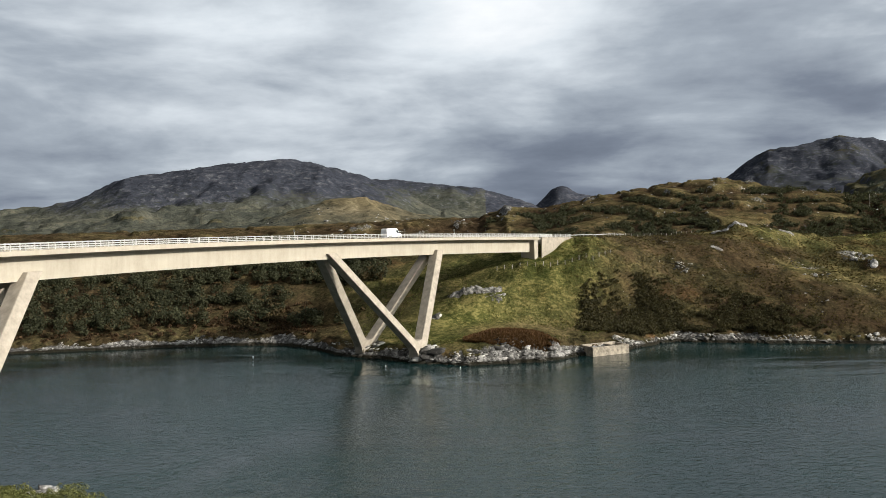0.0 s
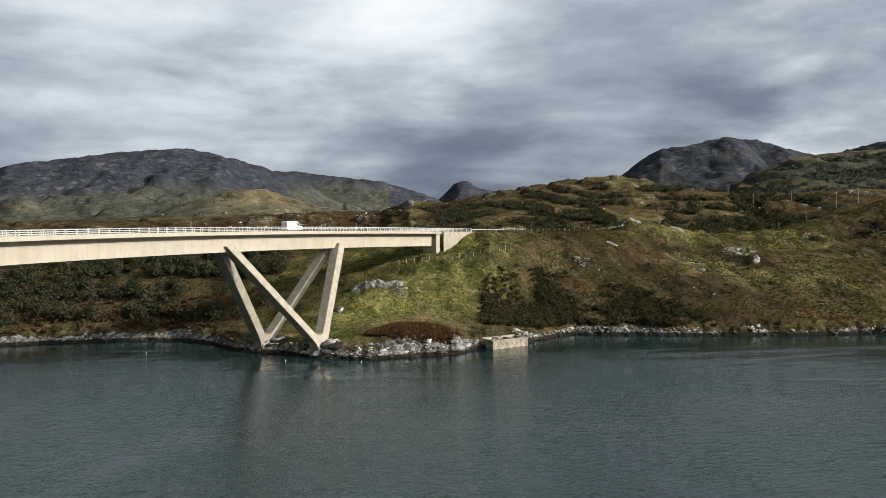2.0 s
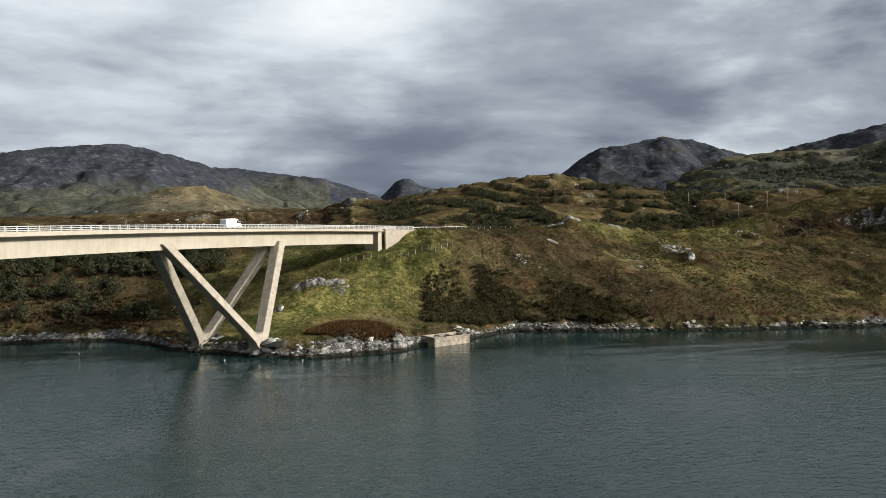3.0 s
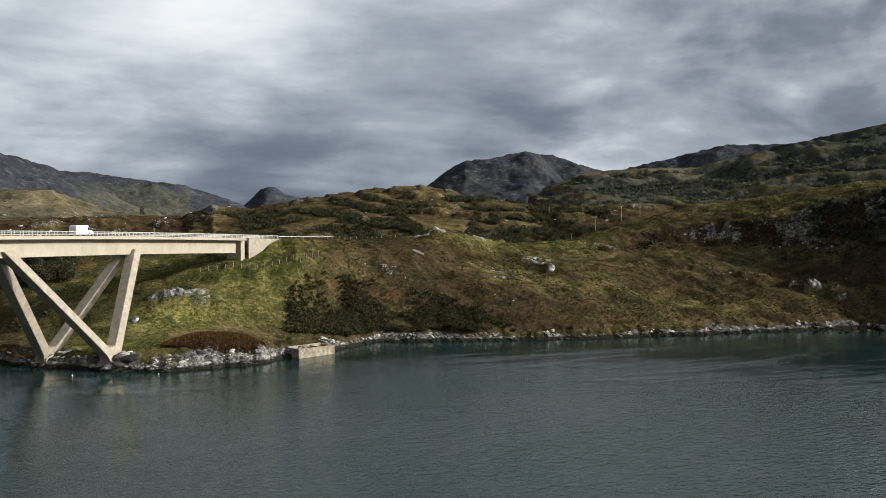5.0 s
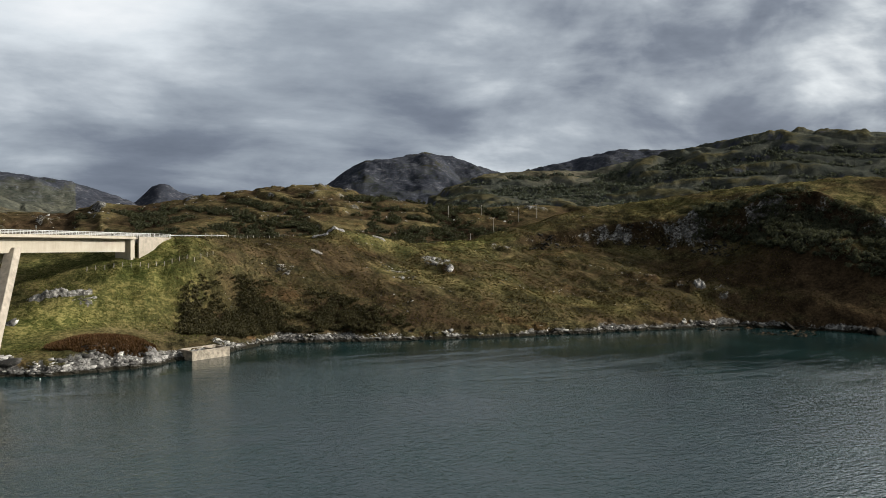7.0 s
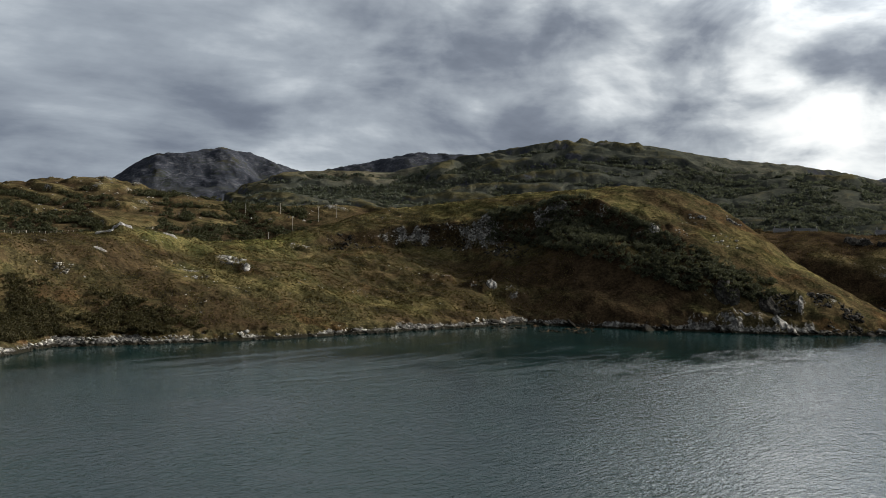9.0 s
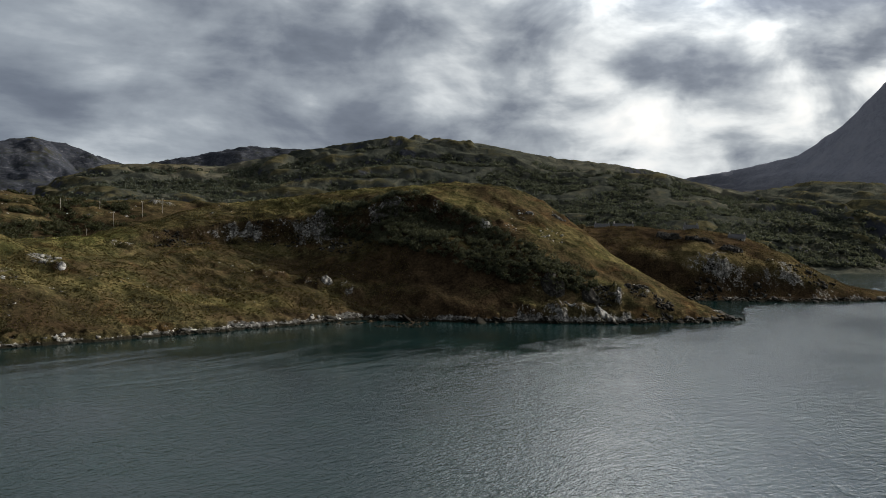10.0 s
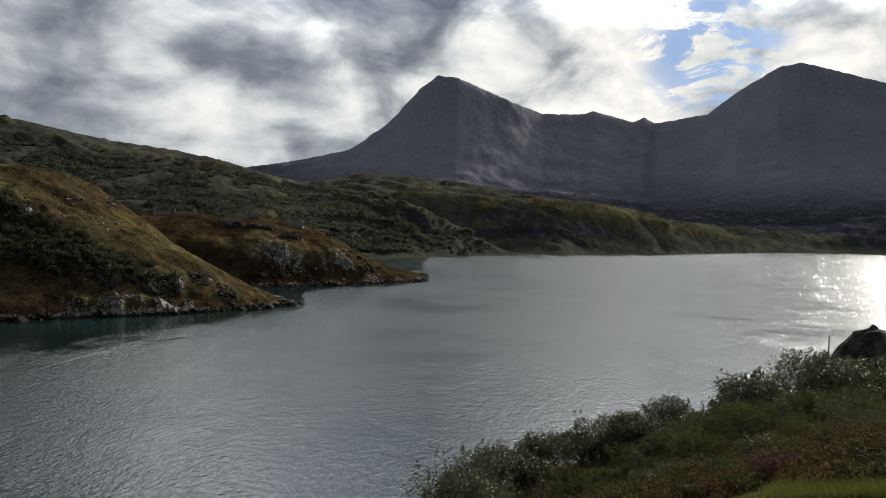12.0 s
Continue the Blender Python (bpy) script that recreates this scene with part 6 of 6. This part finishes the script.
# ---- buoys ----
for b, r in ((-13.2, 218), (-4.2, 193.5), (1.0, 188.5)):
    bm = bmesh.new()
    bmesh.ops.create_uvsphere(bm, u_segments=12, v_segments=8, radius=0.15)
    bmesh.ops.create_cone(bm, cap_ends=True, segments=8, radius1=0.04, radius2=0.03, depth=0.08, matrix=Matrix.Translation((0, 0, 0.18)))
    buoy = part("buoy", bm, WHITE, None, "white mooring buoy floating on the water", True)
    buoy.location = (*polar(b, r), 0.1)
    tagged(buoy, category="buoy", group="mooring buoys")


# ---- signs beside the carriageway ----
for s, off in ((-47.0, DECK_WIDE - 0.6), (13.0, DECK_WIDE - 0.6)):
    sign = thing("road_sign", "small grey road sign on a thin post", "sign", deck_point(s, off, 1.1), "road signs")
    sign.rotation_euler = (0, 0, -deck_heading(s))
    bm = bmesh.new()
    bmesh.ops.create_cone(bm, cap_ends=True, segments=8, radius1=0.05, radius2=0.05, depth=2.3, matrix=Matrix.Translation((0, 0, 1.15)))
    part("post", bm, RAIL, sign)
    bm = bmesh.new()
    box(bm, (0.5, 0.04, 0.5), Matrix.Translation((0, -0.07, 2.1)))
    part("plate", bm, RAIL, sign)

# ---- the camera's own bank ----
def build_bush(bearing, r, tall, spread, leaves, leaf, mat, label, sprigs=26):
    foot = spot(bearing, r) - Vector((0, 0, 0.15))
    bush = thing("bush", label, "bush", foot, "bushes on the near bank")
    c, d = crown_points(leaves, spread, tall * 0.97, 10)
    # leafy shoots that stand up out of the crown
    high = np.argsort(c[:, 2] + RNG.normal(0, 0.12 * tall, leaves))[-leaves // 3:]
    k = RNG.choice(high, sprigs)
    rise = tall * RNG.uniform(0.06, 0.22, (sprigs, 1))
    tips = c[k] + (d[k] * 0.45 + np.array([0, 0, 0.75]) + RNG.normal(0, 0.15, (sprigs, 3))) * rise
    per = max(14, leaves // 150)
    f = RNG.uniform(-0.5, 1, (sprigs, per, 1))
    thick = leaf * 1.5 * (1.25 - np.clip(f, 0, 1))
    twig = (c[k][:, None] * (1 - f) + tips[:, None] * f + RNG.normal(0, 1, (sprigs, per, 3)) * thick).reshape(-1, 3)
    c2 = np.concatenate([c, twig])
    d2 = np.concatenate([d, unit(RNG.normal(size=twig.shape) + np.array([0, 0, 0.5]))])
    v, fc = leaf_quads(c2, d2, np.full(len(c2), leaf), 0.42, 1.1)
    fast_mesh("foliage", v, fc, mat, parent=bush)
    for i in range(7):
        bm = bmesh.new()
        a = RNG.uniform(0, math.tau)
        end = Vector((math.cos(a) * spread * 0.55, math.sin(a) * spread * 0.55, tall * RNG.uniform(0.5, 0.8)))
        mid = end * 0.45 + Vector((0, 0, 0.1 * tall))
        rings = []
        for p, w in ((Vector((0, 0, 0)), 0.06), (mid, 0.04), (end, 0.015)):
            rings.append([p + Vector((math.cos(q) * w, math.sin(q) * w, 0)) for q in (0, 1.57, 3.14, 4.71)])
        loft(bm, rings)
        part("branch", bm, BARK, bush)
    return bush


BROW_TOP = [(80, -20.0), (83, -17.0), (85, -15.0), (89, -14.1), (94.6, -11.5), (98.3, -10.8), (101, -10.3), (103.5, -9.0), (105.4, -8.0), (106.4, -7.2), (108, -6.9), (113, -6.5)]
RNG = np.random.default_rng(21)
for k in range(2, 24):
    b = 81.0 + 1.32 * k
    r = (36, 41, 46)[k % 3] + (b - 80) * 0.12 - (6 if b < 86 else 0) + RNG.uniform(-1.2, 1.2)
    top = EYE + r * math.tan(radians(float(over(BROW_TOP, b)))) + RNG.uniform(-0.4, 0.2)
    ground = ground_at(*polar(b, r))
    tall = min(max(top - ground + RNG.uniform(-0.8, 0.2), 1.2), 5.0)
    build_bush(b, r, tall, RNG.uniform(0.5, 0.66) * tall + 0.8, 3900, 0.062, LEAF_BUSH, "dense grey-green willow bush on the bank above the water", 120)
for b, r, tall, wide in ((97, 29, 1.3, 1.5), (99, 30, 1.6, 1.7), (101, 29, 1.6, 1.8), (102.8, 31, 1.9, 1.9), (104.6, 30, 1.8, 1.8), (106.3, 32, 2.0, 1.9), (95, 28, 1.1, 1.3), (108.4, 32, 1.8, 1.8), (100, 33, 1.7, 1.8), (93, 27, 1.2, 1.3), (94.2, 24.5, 0.9, 0.8), (97.6, 24, 0.8, 0.7)):
    build_bush(b, r, tall * 0.72, wide, 3800, 0.042, LEAF_BROOM, "green broom bush in front of the willows", 90)
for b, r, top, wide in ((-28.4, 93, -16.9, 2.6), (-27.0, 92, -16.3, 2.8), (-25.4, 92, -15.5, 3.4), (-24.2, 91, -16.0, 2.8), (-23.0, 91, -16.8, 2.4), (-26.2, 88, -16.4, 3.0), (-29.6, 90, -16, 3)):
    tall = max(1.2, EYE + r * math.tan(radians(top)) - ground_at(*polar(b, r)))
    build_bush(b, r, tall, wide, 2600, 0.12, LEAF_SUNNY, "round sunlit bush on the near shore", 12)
heap = scatter(-31, -25.9, 96, 101, 420)
heap[:, 2] = np.maximum(heap[:, 2], 4.6) + RNG.uniform(-0.6, 0.5, len(heap))
boulders("shore_stones", heap, 0.45, WHITE_ROCK, "pale rubble behind the bushes on the near shore", "stones", ICO2)


def patchy(size, seed, above):
    return lambda th, r, x, y, z: bumps(x, y, size, seed, 3) > above


# low growth, finest where the bank is nearest
plant_mass("heather", scatter(90, 114, 12, 36, 1200, patchy(2.2, 511, -0.1)), 0.42, 0.34, 170, 0.022, LEAF_RUST, "rusty heather and dead bracken on the near bank", "heather", 1.2)
plant_mass("scrub", scatter(86, 114, 12, 38, 1300, patchy(3.0, 521, -0.1)), 0.5, 0.42, 170, 0.026, LEAF_SCRUB, "dark low scrub on the near bank", "heather", 1.2)
plant_mass("bilberry", scatter(86, 114, 12, 38, 650, patchy(2.6, 501, 0.1)), 0.45, 0.4, 170, 0.024, LEAF_BROOM, "green bilberry and fern on the near bank", "undergrowth", 1.2)
for b, r, tall, wide, mat, label in (
        (97.5, 20.5, 0.7, 0.8, LEAF_BUSH, "low grey-green bush on the near bank"), (100.4, 19.0, 0.6, 0.8, LEAF_SCRUB, "low dark bush on the near bank"),
        (102.6, 23.0, 0.9, 1.0, LEAF_SCRUB, "low dark bush on the near bank"), (104.8, 20.5, 0.7, 0.9, LEAF_BUSH, "low grey-green bush on the near bank"),
        (106.8, 24.0, 0.9, 1.1, LEAF_SCRUB, "low dark bush on the near bank"), (108.6, 20.0, 0.8, 1.0, LEAF_SCRUB, "low dark bush on the near bank"),
        (109.8, 25.0, 1.1, 1.2, LEAF_BUSH, "low grey-green bush on the near bank"), (99.2, 25.0, 0.7, 0.9, LEAF_BUSH, "low grey-green bush on the near bank"),
        (103.2, 16.8, 0.45, 0.6, LEAF_BROOM, "low green bush on the near bank"), (100.8, 16.4, 0.4, 0.5, LEAF_BROOM, "low green bush on the near bank")):
    build_bush(b, r, tall, wide, 3200, 0.022, mat, label, 60)
tuft_mass("bracken", scatter(90, 114, 12, 34, 7000, patchy(2.4, 541, 0.0)), 0.2, LEAF_RUST, "brown dead bracken and grass on the near bank", "bracken", 9, 0.09)
tuft_mass("moor_grass", scatter(86, 114, 12, 36, 6000, patchy(2.0, 531, 0.0)), 0.36, TUFT, "straw-coloured grass on the near bank", "grass", 9, 0.035)
tuft_mass("green_grass", scatter(105, 114, 10.5, 17.5, 9000, lambda th, r, x, y, z: r < np.interp(th, [105, 107, 110, 114], [12.5, 15, 16.5, 17])), 0.16, LAWN_TUFT, "bright green roadside grass", "grass", 10, 0.06)
plant_mass("heather", scatter(104.7, 106.2, 14.3, 15.2, 16), 0.32, 0.42, 300, 0.014, ROSE_HEATH, "clump of faded pink heather", "heather", 1.2)
build_fence([(84, 24), (90, 25.5), (96.2, 27), (105.4, 29), (114, 33)], 4.6, "old post and wire fence on the bank", (0.09, 0.09, 1.25), mat=BARK, wires=2, wire_r=0.004)
def build_knoll(bearing, r, half, deep, top, label):
    """A low rounded boss of rough dark rock that stands out of the bank."""
    a = radians(bearing)
    across, away, mid = np.array([math.cos(a), -math.sin(a)]), np.array([math.sin(a), math.cos(a)]), np.array(polar(bearing, r))
    u, v = np.meshgrid(np.linspace(-1, 1, 46), np.linspace(-1, 1, 34), indexing="ij")
    px = mid[0] + across[0] * u * half + away[0] * v * deep
    py = mid[1] + across[1] * u * half + away[1] * v * deep
    base = ground_at(*polar(bearing, r)) - 1.0
    lump = 1 + 0.16 * bumps(px, py, 0.5 * half, 601, 4, True) + 0.1 * bumps(px, py, 0.2 * half, 611, 3)
    dome = np.clip(1 - np.abs(u) ** 2.6 - np.abs(v) ** 2.4, 0, 1) ** 0.45
    z = base + (top - base) * dome * lump
    i, j = np.meshgrid(np.arange(45), np.arange(33), indexing="ij")
    q = (i * 34 + j).ravel()
    return fast_mesh("rock", np.stack([px, py, z], -1).reshape(-1, 3), np.stack([q, q + 34, q + 35, q + 1], -1), DARK_ROCK, label, "rock", group="near rocks")


build_knoll(110.3, 60, 3.4, 3.0, 26.75, "dark rocky knoll above the bushes")
build_knoll(102.1, 55, 1.5, 1.0, 23.2, "dark rock showing over the bushes")
knoll_fence = thing("fence", "thin old fence posts on the dark knoll", "fence", Vector((*polar(108.5, 60), 24.5)))
for b, tall in ((107.5, 2.2), (108.8, 2.6), (110.2, 2.8), (111.4, 2.7)):
    post = new("post", post_mesh("post", (0.06, 0.06, tall), BARK))
    post.parent = knoll_fence
    post.location = Vector((*polar(b, 60), 24.5)) - knoll_fence.location
